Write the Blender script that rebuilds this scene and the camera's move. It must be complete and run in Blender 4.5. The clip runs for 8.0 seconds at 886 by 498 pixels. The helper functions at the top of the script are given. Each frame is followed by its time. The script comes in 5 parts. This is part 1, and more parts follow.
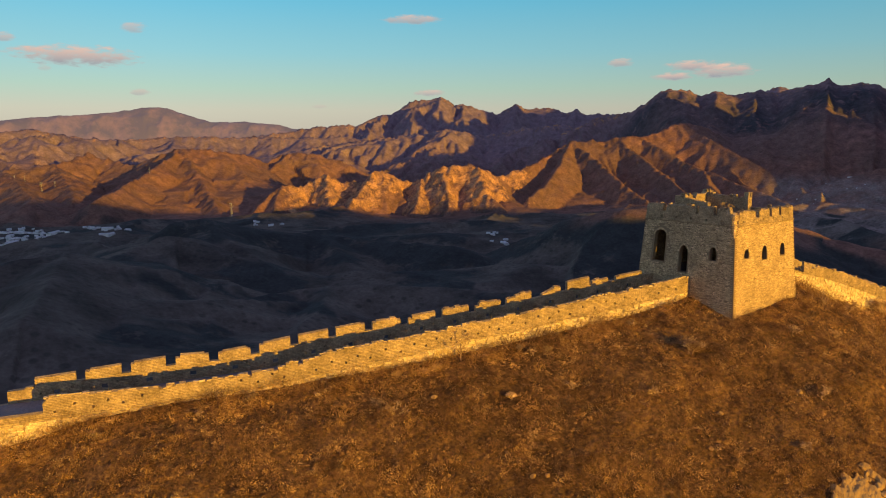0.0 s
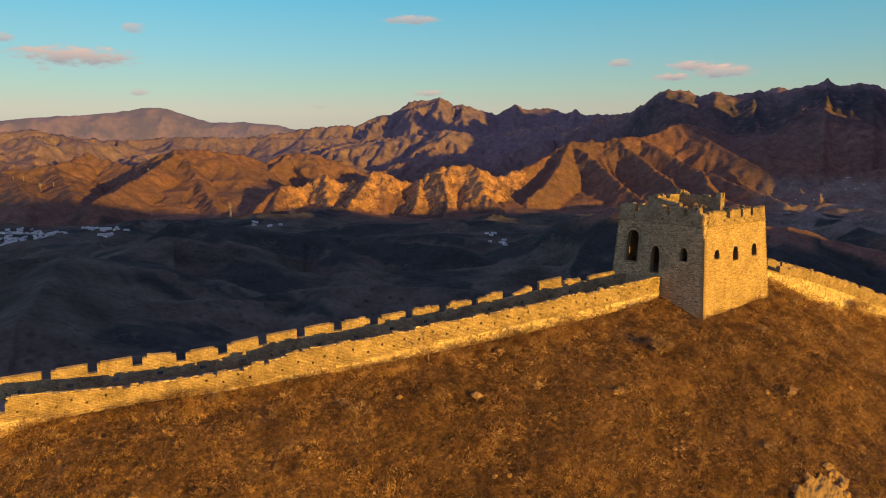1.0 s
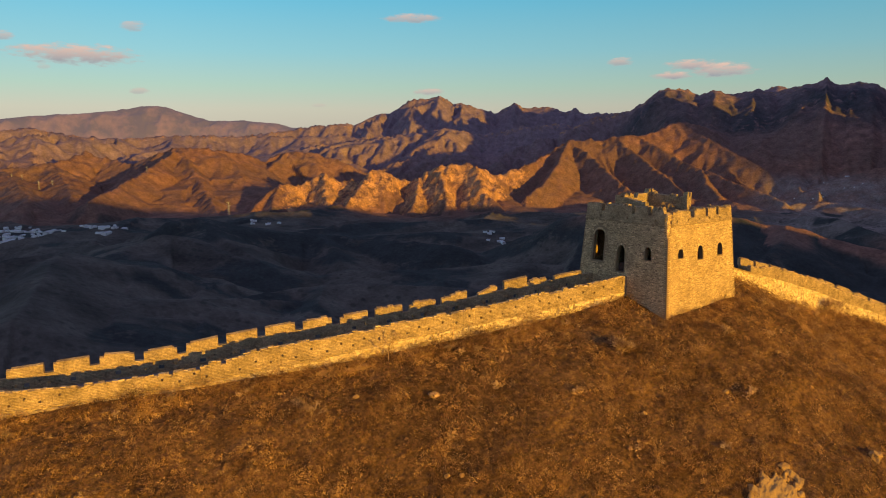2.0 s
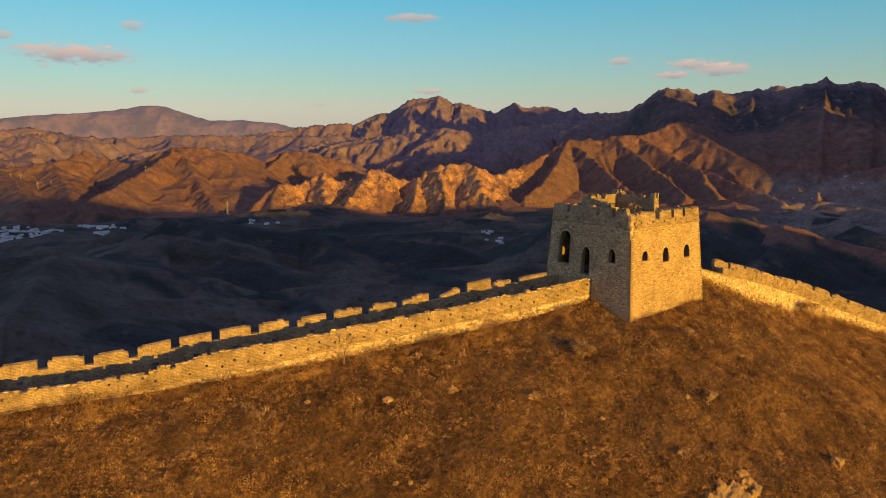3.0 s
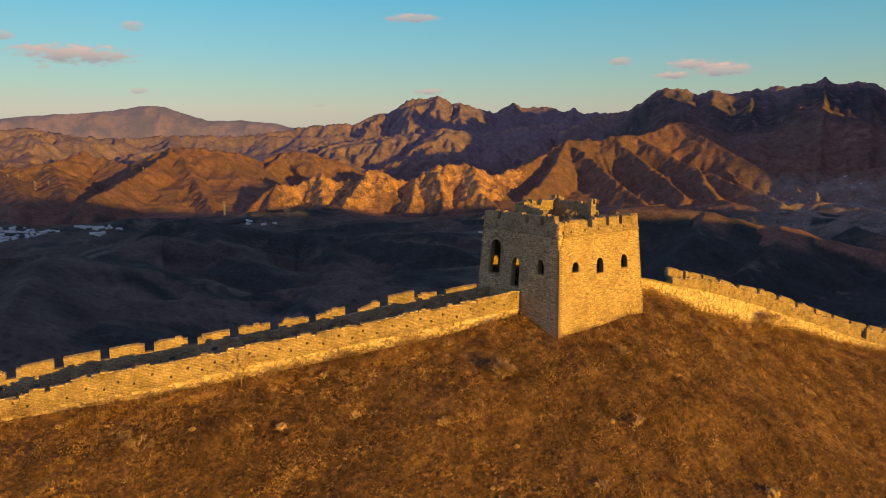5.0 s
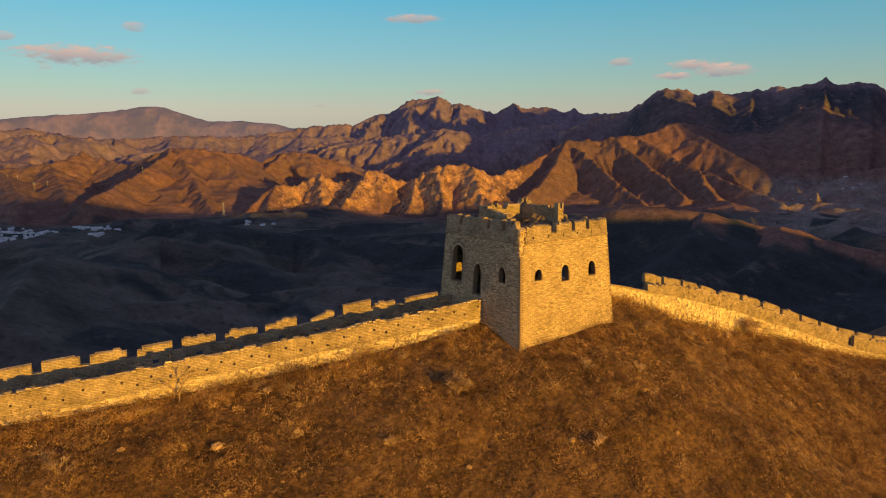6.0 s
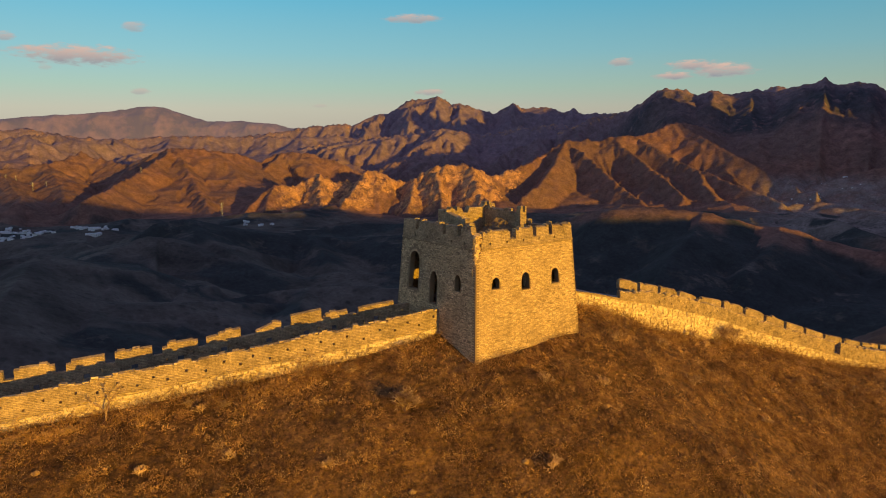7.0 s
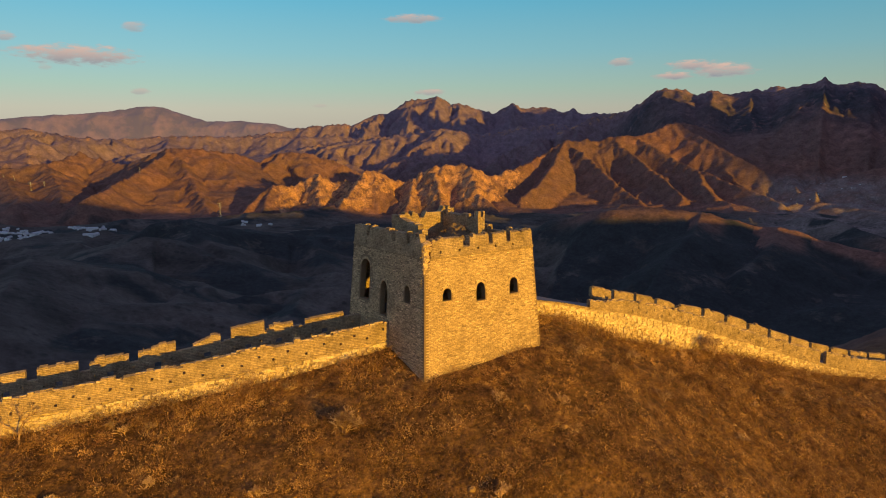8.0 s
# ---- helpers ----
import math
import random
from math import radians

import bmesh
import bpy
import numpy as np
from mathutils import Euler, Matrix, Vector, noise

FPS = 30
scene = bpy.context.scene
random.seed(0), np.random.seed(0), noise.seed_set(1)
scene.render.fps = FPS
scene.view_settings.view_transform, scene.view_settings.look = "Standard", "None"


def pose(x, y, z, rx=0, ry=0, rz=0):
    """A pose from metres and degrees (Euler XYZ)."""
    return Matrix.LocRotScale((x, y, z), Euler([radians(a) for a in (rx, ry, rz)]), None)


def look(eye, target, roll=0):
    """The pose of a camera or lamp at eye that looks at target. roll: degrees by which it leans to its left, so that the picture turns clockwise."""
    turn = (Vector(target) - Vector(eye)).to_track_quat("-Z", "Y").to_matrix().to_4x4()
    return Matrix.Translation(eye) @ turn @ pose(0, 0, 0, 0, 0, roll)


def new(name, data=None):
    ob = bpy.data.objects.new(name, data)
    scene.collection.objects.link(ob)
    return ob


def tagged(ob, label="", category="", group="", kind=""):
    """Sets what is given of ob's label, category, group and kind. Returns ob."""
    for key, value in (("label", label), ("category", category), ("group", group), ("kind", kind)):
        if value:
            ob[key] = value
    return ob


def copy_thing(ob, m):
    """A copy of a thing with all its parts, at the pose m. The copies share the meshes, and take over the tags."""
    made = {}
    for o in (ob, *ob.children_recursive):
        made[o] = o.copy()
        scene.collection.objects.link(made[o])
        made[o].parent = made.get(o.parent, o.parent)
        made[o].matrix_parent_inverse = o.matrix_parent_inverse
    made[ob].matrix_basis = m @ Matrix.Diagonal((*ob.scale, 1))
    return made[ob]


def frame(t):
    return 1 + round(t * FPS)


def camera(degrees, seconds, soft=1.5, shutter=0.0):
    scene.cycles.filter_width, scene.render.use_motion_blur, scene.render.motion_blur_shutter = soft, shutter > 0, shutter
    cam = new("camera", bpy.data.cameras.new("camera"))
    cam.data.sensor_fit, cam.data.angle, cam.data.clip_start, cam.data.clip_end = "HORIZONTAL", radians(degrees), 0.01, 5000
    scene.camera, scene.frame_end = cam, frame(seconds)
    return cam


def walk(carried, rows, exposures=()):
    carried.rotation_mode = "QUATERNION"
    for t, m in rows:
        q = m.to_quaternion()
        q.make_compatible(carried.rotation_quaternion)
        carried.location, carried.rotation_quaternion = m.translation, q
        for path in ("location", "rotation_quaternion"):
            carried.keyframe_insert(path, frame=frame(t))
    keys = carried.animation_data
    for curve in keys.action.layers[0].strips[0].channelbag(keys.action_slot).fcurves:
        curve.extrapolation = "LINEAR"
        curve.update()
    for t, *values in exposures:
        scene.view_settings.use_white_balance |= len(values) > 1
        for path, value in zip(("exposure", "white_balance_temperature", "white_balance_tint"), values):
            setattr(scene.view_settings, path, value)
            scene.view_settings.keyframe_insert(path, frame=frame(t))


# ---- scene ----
# ---------- camera ----------
cam = camera(64.1, 8.0, soft=1.05)
ROWS = [
    (0.0, (0.132, -0.053, 14.447), (1.29, 1.549, 14.147), -0.3),
    (0.5, (0.999, -0.713, 14.445), (2.158, 0.889, 14.146), -0.3),
    (1.0, (2.03, -1.526, 14.451), (3.189, 0.076, 14.152), -0.3),
    (1.5, (3.19, -2.407, 14.465), (4.349, -0.806, 14.164), -0.28),
    (3.0, (7.671, -4.36, 14.523), (8.83, -2.759, 14.219), -0.25),
    (3.5, (9.455, -4.643, 14.555), (10.614, -3.042, 14.251), -0.25),
    (4.0, (11.34, -4.814, 14.586), (12.499, -3.212, 14.282), -0.25),
    (4.5, (13.309, -4.842, 14.63), (14.468, -3.241, 14.326), -0.27),
    (6.0, (19.635, -4.385, 14.67), (20.792, -2.782, 14.368), -0.28),
    (6.5, (21.875, -4.134, 14.65), (23.033, -2.531, 14.348), -0.28),
    (7.0, (24.098, -3.814, 14.645), (25.255, -2.211, 14.343), -0.28),
    (7.5, (26.371, -3.512, 14.66), (27.528, -1.909, 14.358), -0.28),
    (8.0, (28.68, -3.112, 14.677), (29.837, -1.509, 14.375), -0.28),
]
walk(cam, [(t, look(eye, target, roll)) for t, eye, target, roll in ROWS], exposures=[(0.0, 0.25), (4.5, 0.19), (8.0, 0.07)])

# ---------- light ----------
SUN_ELEV = radians(3.9)
SUN_TO = Vector((0.05, -1.0, 0)).normalized() * math.cos(SUN_ELEV) + Vector((0, 0, math.sin(SUN_ELEV)))
lamp = bpy.data.lights.new("sun", "SUN")
lamp.energy, lamp.angle, lamp.color = 5.3, radians(0.6), (1.0, 0.555, 0.035)
sun = new("sun", lamp)
sun.matrix_world = look(SUN_TO * 50, (0, 0, 0))

world = bpy.data.worlds.new("sky")
scene.world = world
world.use_nodes = True
wn, wl = world.node_tree.nodes, world.node_tree.links
wn.clear()
w_out, w_bg = wn.new("ShaderNodeOutputWorld"), wn.new("ShaderNodeBackground")
sky = wn.new("ShaderNodeTexSky")
sky.sky_type, sky.sun_disc = "NISHITA", False
sky.sun_elevation, sky.sun_rotation = SUN_ELEV, math.atan2(SUN_TO.x, SUN_TO.y)
sky.altitude, sky.air_density, sky.dust_density, sky.ozone_density = 800, 1.0, 1.0, 1.5
def wnode(kind, **inputs):
    nd = wn.new(kind)
    for key, value in inputs.items():
        if isinstance(value, bpy.types.NodeSocket):
            wl.new(value, nd.inputs[int(key[1:])])
        else:
            nd.inputs[int(key[1:])].default_value = value
    return nd


def wmath(op, a, b=0.0):
    nd = wnode("ShaderNodeMath", i0=a, i1=b)
    nd.operation = op
    return nd.outputs[0]


w_dir = wn.new("ShaderNodeTexCoord").outputs["Generated"]
w_sep = wnode("ShaderNodeSeparateXYZ", i0=w_dir)
w_el = wmath("MULTIPLY", wmath("ARCSINE", w_sep.outputs[2]), 180 / math.pi)
w_az = wmath("MULTIPLY", wmath("ARCTAN2", w_sep.outputs[0], w_sep.outputs[1]), 180 / math.pi)
# the evening sky by height: dusty rose at the horizon, teal, then deep blue
w_ramp = wn.new("ShaderNodeValToRGB")
stops = ((0.0, (0.49, 0.43, 0.37)), (0.028, (0.53, 0.52, 0.43)), (0.046, (0.40, 0.56, 0.48)), (0.075, (0.255, 0.54, 0.61)), (0.12, (0.125, 0.475, 0.66)), (0.20, (0.19, 0.25, 0.44)), (0.5, (0.175, 0.200, 0.36)), (1.0, (0.15, 0.17, 0.32)))
for p, c in stops[2:]:
    w_ramp.color_ramp.elements.new(p)
for el, (p, c) in zip(w_ramp.color_ramp.elements, stops):
    el.position, el.color = p, (*c, 1)
wl.new(wmath("DIVIDE", wmath("MAXIMUM", w_el, 0.0), 90.0), w_ramp.inputs[0])
w_nish = wn.new("ShaderNodeMix")
w_nish.data_type, w_nish.blend_type = "RGBA", "MULTIPLY"
w_nish.inputs[0].default_value = 1.0
w_nish.inputs[7].default_value = (0.13, 0.13, 0.13, 1)
wl.new(sky.outputs["Color"], w_nish.inputs[6])
w_mix = wn.new("ShaderNodeMix")
w_mix.data_type = "RGBA"
w_mix.inputs[0].default_value = 0.88
wl.new(w_nish.outputs[2], w_mix.inputs[6])
wl.new(w_ramp.outputs[0], w_mix.inputs[7])
# the sky dims towards the east, away from the glow
w_dim = wn.new("ShaderNodeMapRange")
wl.new(w_az, w_dim.inputs[0])
for slot, value in zip((1, 2, 3, 4), (15.0, 75.0, 1.0, 0.76)):
    w_dim.inputs[slot].default_value = value
w_east = wn.new("ShaderNodeMix")
w_east.data_type, w_east.blend_type = "RGBA", "MULTIPLY"
w_east.inputs[0].default_value = 1.0
wl.new(w_mix.outputs[2], w_east.inputs[6])
wl.new(w_dim.outputs[0], w_east.inputs[7])
# the sky warms round the low sun
w_glow = wn.new("ShaderNodeMapRange")
w_glow.interpolation_type = "SMOOTHSTEP"
wl.new(w_sep.outputs[1], w_glow.inputs[0])
for slot, value in zip((1, 2, 3, 4), (0.30, -0.55, 0.0, 1.0)):
    w_glow.inputs[slot].default_value = value
w_warm = wn.new("ShaderNodeMix")
w_warm.data_type, w_warm.blend_type = "RGBA", "MULTIPLY"
wl.new(w_glow.outputs[0], w_warm.inputs[0])
wl.new(w_east.outputs[2], w_warm.inputs[6])
w_warm.inputs[7].default_value = (1.05, 0.94, 0.96, 1)
# small rose-grey clouds: azimuth, height, half width, half height in degrees, density
CLOUDS = ((9.1, 6.1, 4.6, 0.85, 1.0), (13.1, 8.2, 1.1, 0.45, 0.6), (33.6, 9.35, 2.7, 0.42, 0.8), (49.6, 5.9, 1.1, 0.38, 0.8), (54.9, 5.5, 2.3, 0.48, 1.0),
          (53.5, 4.75, 1.7, 0.36, 1.0), (57.0, 5.05, 2.5, 0.62, 1.0), (13.2, 3.7, 0.75, 0.3, 0.6), (34.9, 3.8, 1.5, 0.30, 0.8), (4.9, 7.1, 0.8, 0.42, 0.7), (7.2, 5.2, 0.5, 0.3, 0.4), (26.2, 2.75, 0.8, 0.18, 0.35))
w_vec = wn.new("ShaderNodeCombineXYZ")
wl.new(w_az, w_vec.inputs[0])
wl.new(wmath("MULTIPLY", w_el, 3.2), w_vec.inputs[1])
w_puff = wnode("ShaderNodeTexNoise", i0=w_vec.outputs[0])
w_puff.inputs["Scale"].default_value, w_puff.inputs["Detail"].default_value, w_puff.inputs["Roughness"].default_value = 0.9, 7, 0.6
puff = wmath("MULTIPLY", wmath("SUBTRACT", w_puff.outputs["Fac"], 0.5), 2.6)
cover, top_lit = None, 0.5
for az, el, w, h, dense in CLOUDS:
    dx = wmath("POWER", wmath("ABSOLUTE", wmath("DIVIDE", wmath("SUBTRACT", w_az, az), w)), 2.0)
    dy = wmath("POWER", wmath("ABSOLUTE", wmath("DIVIDE", wmath("SUBTRACT", w_el, el), h)), 2.0)
    rise = wmath("DIVIDE", wmath("SUBTRACT", w_el, el), h)
    inside = wmath("SUBTRACT", 0.75, wmath("ADD", dx, dy))
    soft = wn.new("ShaderNodeMapRange")
    soft.interpolation_type = "SMOOTHSTEP"
    wl.new(wmath("ADD", inside, puff), soft.inputs[0])
    soft.inputs[1].default_value, soft.inputs[2].default_value, soft.inputs[4].default_value = -0.25, 0.8, dense
    top_lit = wmath("ADD", top_lit, wmath("MULTIPLY", wmath("MULTIPLY", rise, soft.outputs[0]), 0.75))
    cover = soft.outputs[0] if cover is None else wmath("MAXIMUM", cover, soft.outputs[0])
w_tone = wn.new("ShaderNodeMix")
w_tone.data_type = "RGBA"
wl.new(top_lit, w_tone.inputs[0])
w_tone.inputs[6].default_value, w_tone.inputs[7].default_value = (0.27, 0.30, 0.33, 1), (0.68, 0.47, 0.38, 1)
w_all = wn.new("ShaderNodeMix")
w_all.data_type = "RGBA"
wl.new(cover, w_all.inputs[0])
wl.new(w_warm.outputs[2], w_all.inputs[6])
wl.new(w_tone.outputs[2], w_all.inputs[7])
w_bg.inputs["Strength"].default_value = 1.0
wl.new(w_all.outputs[2], w_bg.inputs["Color"])
wl.new(w_bg.outputs[0], w_out.inputs["Surface"])


# ---------- noise ----------
def lattice(ix, iy, seed):
    h = (ix.astype(np.int64) * 374761393 + iy.astype(np.int64) * 668265263 + seed * 974711) & 0xFFFFFFFF
    h = ((h ^ (h >> 13)) * 1274126177) & 0xFFFFFFFF
    return ((h ^ (h >> 16)) & 0xFFFF) / 65535.0 * 2 * math.pi


def gnoise(x, y, seed=0):
    """Gradient noise, about -0.7 to 0.7."""
    x, y = np.asarray(x, float), np.asarray(y, float)
    ix, iy = np.floor(x), np.floor(y)
    fx, fy = x - ix, y - iy
    u, v = fx * fx * fx * (fx * (fx * 6 - 15) + 10), fy * fy * fy * (fy * (fy * 6 - 15) + 10)
    total = 0
    for dx in (0, 1):
        for dy in (0, 1):
            a = lattice(ix + dx, iy + dy, seed)
            g = np.cos(a) * (fx - dx) + np.sin(a) * (fy - dy)
            total = total + g * (u if dx else 1 - u) * (v if dy else 1 - v)
    return total


def fbm(x, y, octaves=4, seed=0, gain=0.5):
    total, amp = 0, 1.0
    for k in range(octaves):
        total = total + amp * gnoise(x, y, seed + k)
        x, y, amp = x * 2.03 + 17.1, y * 2.03 - 9.7, amp * gain
    return total


def ridged(x, y, octaves=5, seed=0, gain=0.5):
    """Sharp crests at 1, troughs towards 0."""
    total, amp, norm, weight = 0, 1.0, 0, 1.0
    for k in range(octaves):
        n = (1 - np.minimum(np.abs(gnoise(x, y, seed + k)) * 1.9, 1)) ** 2
        total = total + amp * n * weight
        weight = np.clip(n * 1.6, 0.15, 1)
        norm += amp
        x, y, amp = x * 2.07 + 5.3, y * 2.07 + 3.1, amp * gain
    return total / norm


def smooth(e0, e1, x):
    t = np.clip((x - e0) / (e1 - e0), 0, 1)
    return t * t * (3 - 2 * t)


# ---------- materials ----------
class Mat:
    """A node material built step by step."""

    def __init__(self, name, rough=0.9):
        self.m = bpy.data.materials.new(name)
        self.m.use_nodes = True
        self.n, self.l = self.m.node_tree.nodes, self.m.node_tree.links
        self.n.clear()
        out = self.n.new("ShaderNodeOutputMaterial")
        self.b = self.n.new("ShaderNodeBsdfPrincipled")
        self.b.inputs["Roughness"].default_value = rough
        self.b.inputs["Specular IOR Level"].default_value = 0.2
        self.l.new(self.b.outputs[0], out.inputs["Surface"])
        self.co = self.n.new("ShaderNodeTexCoord")
        self.geo = self.n.new("ShaderNodeNewGeometry")

    def put(self, socket, value):
        if isinstance(value, bpy.types.NodeSocket):
            self.l.new(value, socket)
        elif isinstance(value, tuple) and len(value) == 3 and socket.type == "RGBA":
            socket.default_value = (*value, 1)
        else:
            socket.default_value = value

    def where(self, space="Object", scale=(1, 1, 1)):
        src = self.geo.outputs["Position"] if space == "Position" else self.co.outputs[space]
        if scale == (1, 1, 1):
            return src
        mp = self.n.new("ShaderNodeMapping")
        mp.inputs["Scale"].default_value = scale
        self.l.new(src, mp.inputs["Vector"])
        return mp.outputs[0]

    def noise(self, vec, scale, detail=4, rough=0.55, distort=0.0):
        t = self.n.new("ShaderNodeTexNoise")
        t.inputs["Scale"].default_value, t.inputs["Detail"].default_value = scale, detail
        t.inputs["Roughness"].default_value, t.inputs["Distortion"].default_value = rough, distort
        self.l.new(vec, t.inputs["Vector"])
        return t.outputs["Fac"]

    def voronoi(self, vec, scale, feature="F1", out="Distance", jitter=1.0):
        t = self.n.new("ShaderNodeTexVoronoi")
        t.feature = feature
        t.inputs["Scale"].default_value, t.inputs["Randomness"].default_value = scale, jitter
        self.l.new(vec, t.inputs["Vector"])
        return t.outputs[out]

    def ramp(self, fac, *stops):
        r = self.n.new("ShaderNodeValToRGB")
        e = r.color_ramp.elements
        while len(e) < len(stops):
            e.new(0.5)
        for el, (p, c) in zip(e, stops):
            el.position = p
            el.color = (*c, 1) if isinstance(c, tuple) else (c, c, c, 1)
        self.l.new(fac, r.inputs[0])
        return r.outputs[0]

    def mix(self, fac, a, b, blend="MIX"):
        x = self.n.new("ShaderNodeMix")
        x.data_type, x.blend_type = "RGBA", blend
        self.put(x.inputs[0], fac)
        self.put(x.inputs[6], a)
        self.put(x.inputs[7], b)
        return x.outputs[2]

    def math(self, op, a, b=0.0):
        x = self.n.new("ShaderNodeMath")
        x.operation = op
        self.put(x.inputs[0], a)
        self.put(x.inputs[1], b)
        return x.outputs[0]

    def bump(self, height, distance, strength=1.0, normal=None):
        x = self.n.new("ShaderNodeBump")
        x.inputs["Strength"].default_value, x.inputs["Distance"].default_value = strength, distance
        self.l.new(height, x.inputs["Height"])
        if normal is not None:
            self.l.new(normal, x.inputs["Normal"])
        return x.outputs[0]

    def lot(self):
        """A random value for each piece, joined or single."""
        info = self.n.new("ShaderNodeObjectInfo")
        s = self.math("ADD", info.outputs["Random"], self.geo.outputs["Random Per Island"])
        return self.math("FRACT", s)

    def done(self, colour, normal=None, rough=None):
        self.put(self.b.inputs["Base Color"], colour)
        if normal is not None:
            self.l.new(normal, self.b.inputs["Normal"])
        if rough is not None:
            self.put(self.b.inputs["Roughness"], rough)
        return self.m


def masonry(name, light, dark, mortar, width=0.40, row=0.105):
    """Courses of fired brick, laid on the UVs in metres, weathered and stained."""
    k = Mat(name, 0.92)
    uv = k.where("UV")
    warp = k.n.new("ShaderNodeVectorMath")
    warp.operation = "MULTIPLY_ADD"
    nz = k.n.new("ShaderNodeTexNoise")
    nz.inputs["Scale"].default_value = 1.3
    k.l.new(uv, nz.inputs["Vector"])
    k.l.new(nz.outputs["Color"], warp.inputs[0])
    warp.inputs[1].default_value = (0.05, 0.06, 0)
    k.l.new(uv, warp.inputs[2])
    br = k.n.new("ShaderNodeTexBrick")
    k.l.new(warp.outputs[0], br.inputs["Vector"])
    br.inputs["Scale"].default_value = 1.0
    br.inputs["Brick Width"].default_value, br.inputs["Row Height"].default_value = width, row
    br.inputs["Mortar Size"].default_value, br.inputs["Mortar Smooth"].default_value = 0.012, 0.3
    k.put(br.inputs["Color1"], light)
    k.put(br.inputs["Color2"], dark)
    k.put(br.inputs["Mortar"], mortar)
    pos = k.where("Position")
    stain = k.ramp(k.noise(pos, 0.8, 8, 0.72), (0.34, 0.56), (0.64, 1.16))
    fine = k.ramp(k.noise(pos, 7, 5, 0.75), (0.34, 0.60), (0.66, 1.25))
    c = k.mix(1.0, br.outputs["Color"], stain, "MULTIPLY")
    c = k.mix(1.0, c, fine, "MULTIPLY")
    h = k.math("ADD", k.math("MULTIPLY", br.outputs["Fac"], -0.9), k.math("MULTIPLY", k.noise(pos, 6, 5, 0.7), 1.2))
    return k.done(c, k.bump(h, 0.05, 1.0))


def rubble(name, light, dark, scale=2.2):
    """Rough field stone in lime mortar."""
    k = Mat(name, 0.95)
    uv = k.where("UV", (1.0, 1.5, 1.0))
    edge = k.voronoi(uv, scale, "DISTANCE_TO_EDGE")
    cell = k.voronoi(uv, scale, "F1", "Color")
    sep = k.n.new("ShaderNodeSeparateColor")
    k.l.new(cell, sep.inputs[0])
    pos = k.where("Position")
    c = k.mix(sep.outputs[0], light, dark)
    c = k.mix(1.0, c, k.ramp(k.noise(pos, 0.8, 6, 0.65), (0.34, 0.62), (0.62, 1.15)), "MULTIPLY")
    c = k.mix(k.ramp(edge, (0.0, 1.0), (0.07, 0.0)), c, (light[0] * 0.8, light[1] * 0.8, light[2] * 0.78))
    c = k.mix(1.0, c, k.ramp(k.noise(pos, 11, 4, 0.7), (0.3, 0.7), (0.7, 1.2)), "MULTIPLY")
    h = k.math("ADD", k.ramp(edge, (0.0, 0.0), (0.16, 1.0)), k.math("MULTIPLY", k.noise(pos, 5, 5, 0.7), 0.9))
    return k.done(c, k.bump(h, 0.09, 1.0))


def speckled(name, c1, c2, c3, scale=1.0, relief=0.05, rough=0.95):
    """A plain weathered surface in three tones, at two scales."""
    k = Mat(name, rough)
    pos = k.where("Position")
    big, small = k.noise(pos, 0.7 * scale, 6, 0.6), k.noise(pos, 9 * scale, 5, 0.7)
    c = k.mix(k.ramp(big, (0.35, 0.0), (0.65, 1.0)), c1, c2)
    c = k.mix(k.ramp(small, (0.42, 0.0), (0.72, 1.0)), c, c3)
    return k.done(c, k.bump(k.math("ADD", small, big), relief / scale))


BRICK = masonry("old_grey_brick", (0.62, 0.445, 0.245), (0.47, 0.332, 0.188), (0.36, 0.255, 0.15))
STONE = rubble("field_stone", (0.72, 0.53, 0.31), (0.50, 0.36, 0.215))
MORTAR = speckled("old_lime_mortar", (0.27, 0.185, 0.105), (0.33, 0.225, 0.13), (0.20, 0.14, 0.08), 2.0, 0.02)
PAVING = speckled("worn_brick_paving", (0.23, 0.205, 0.20), (0.31, 0.27, 0.26), (0.15, 0.135, 0.13))
EARTH = speckled("dry_earth_and_rubble", (0.20, 0.13, 0.07), (0.28, 0.20, 0.12), (0.13, 0.09, 0.05), 1.0, 0.1)


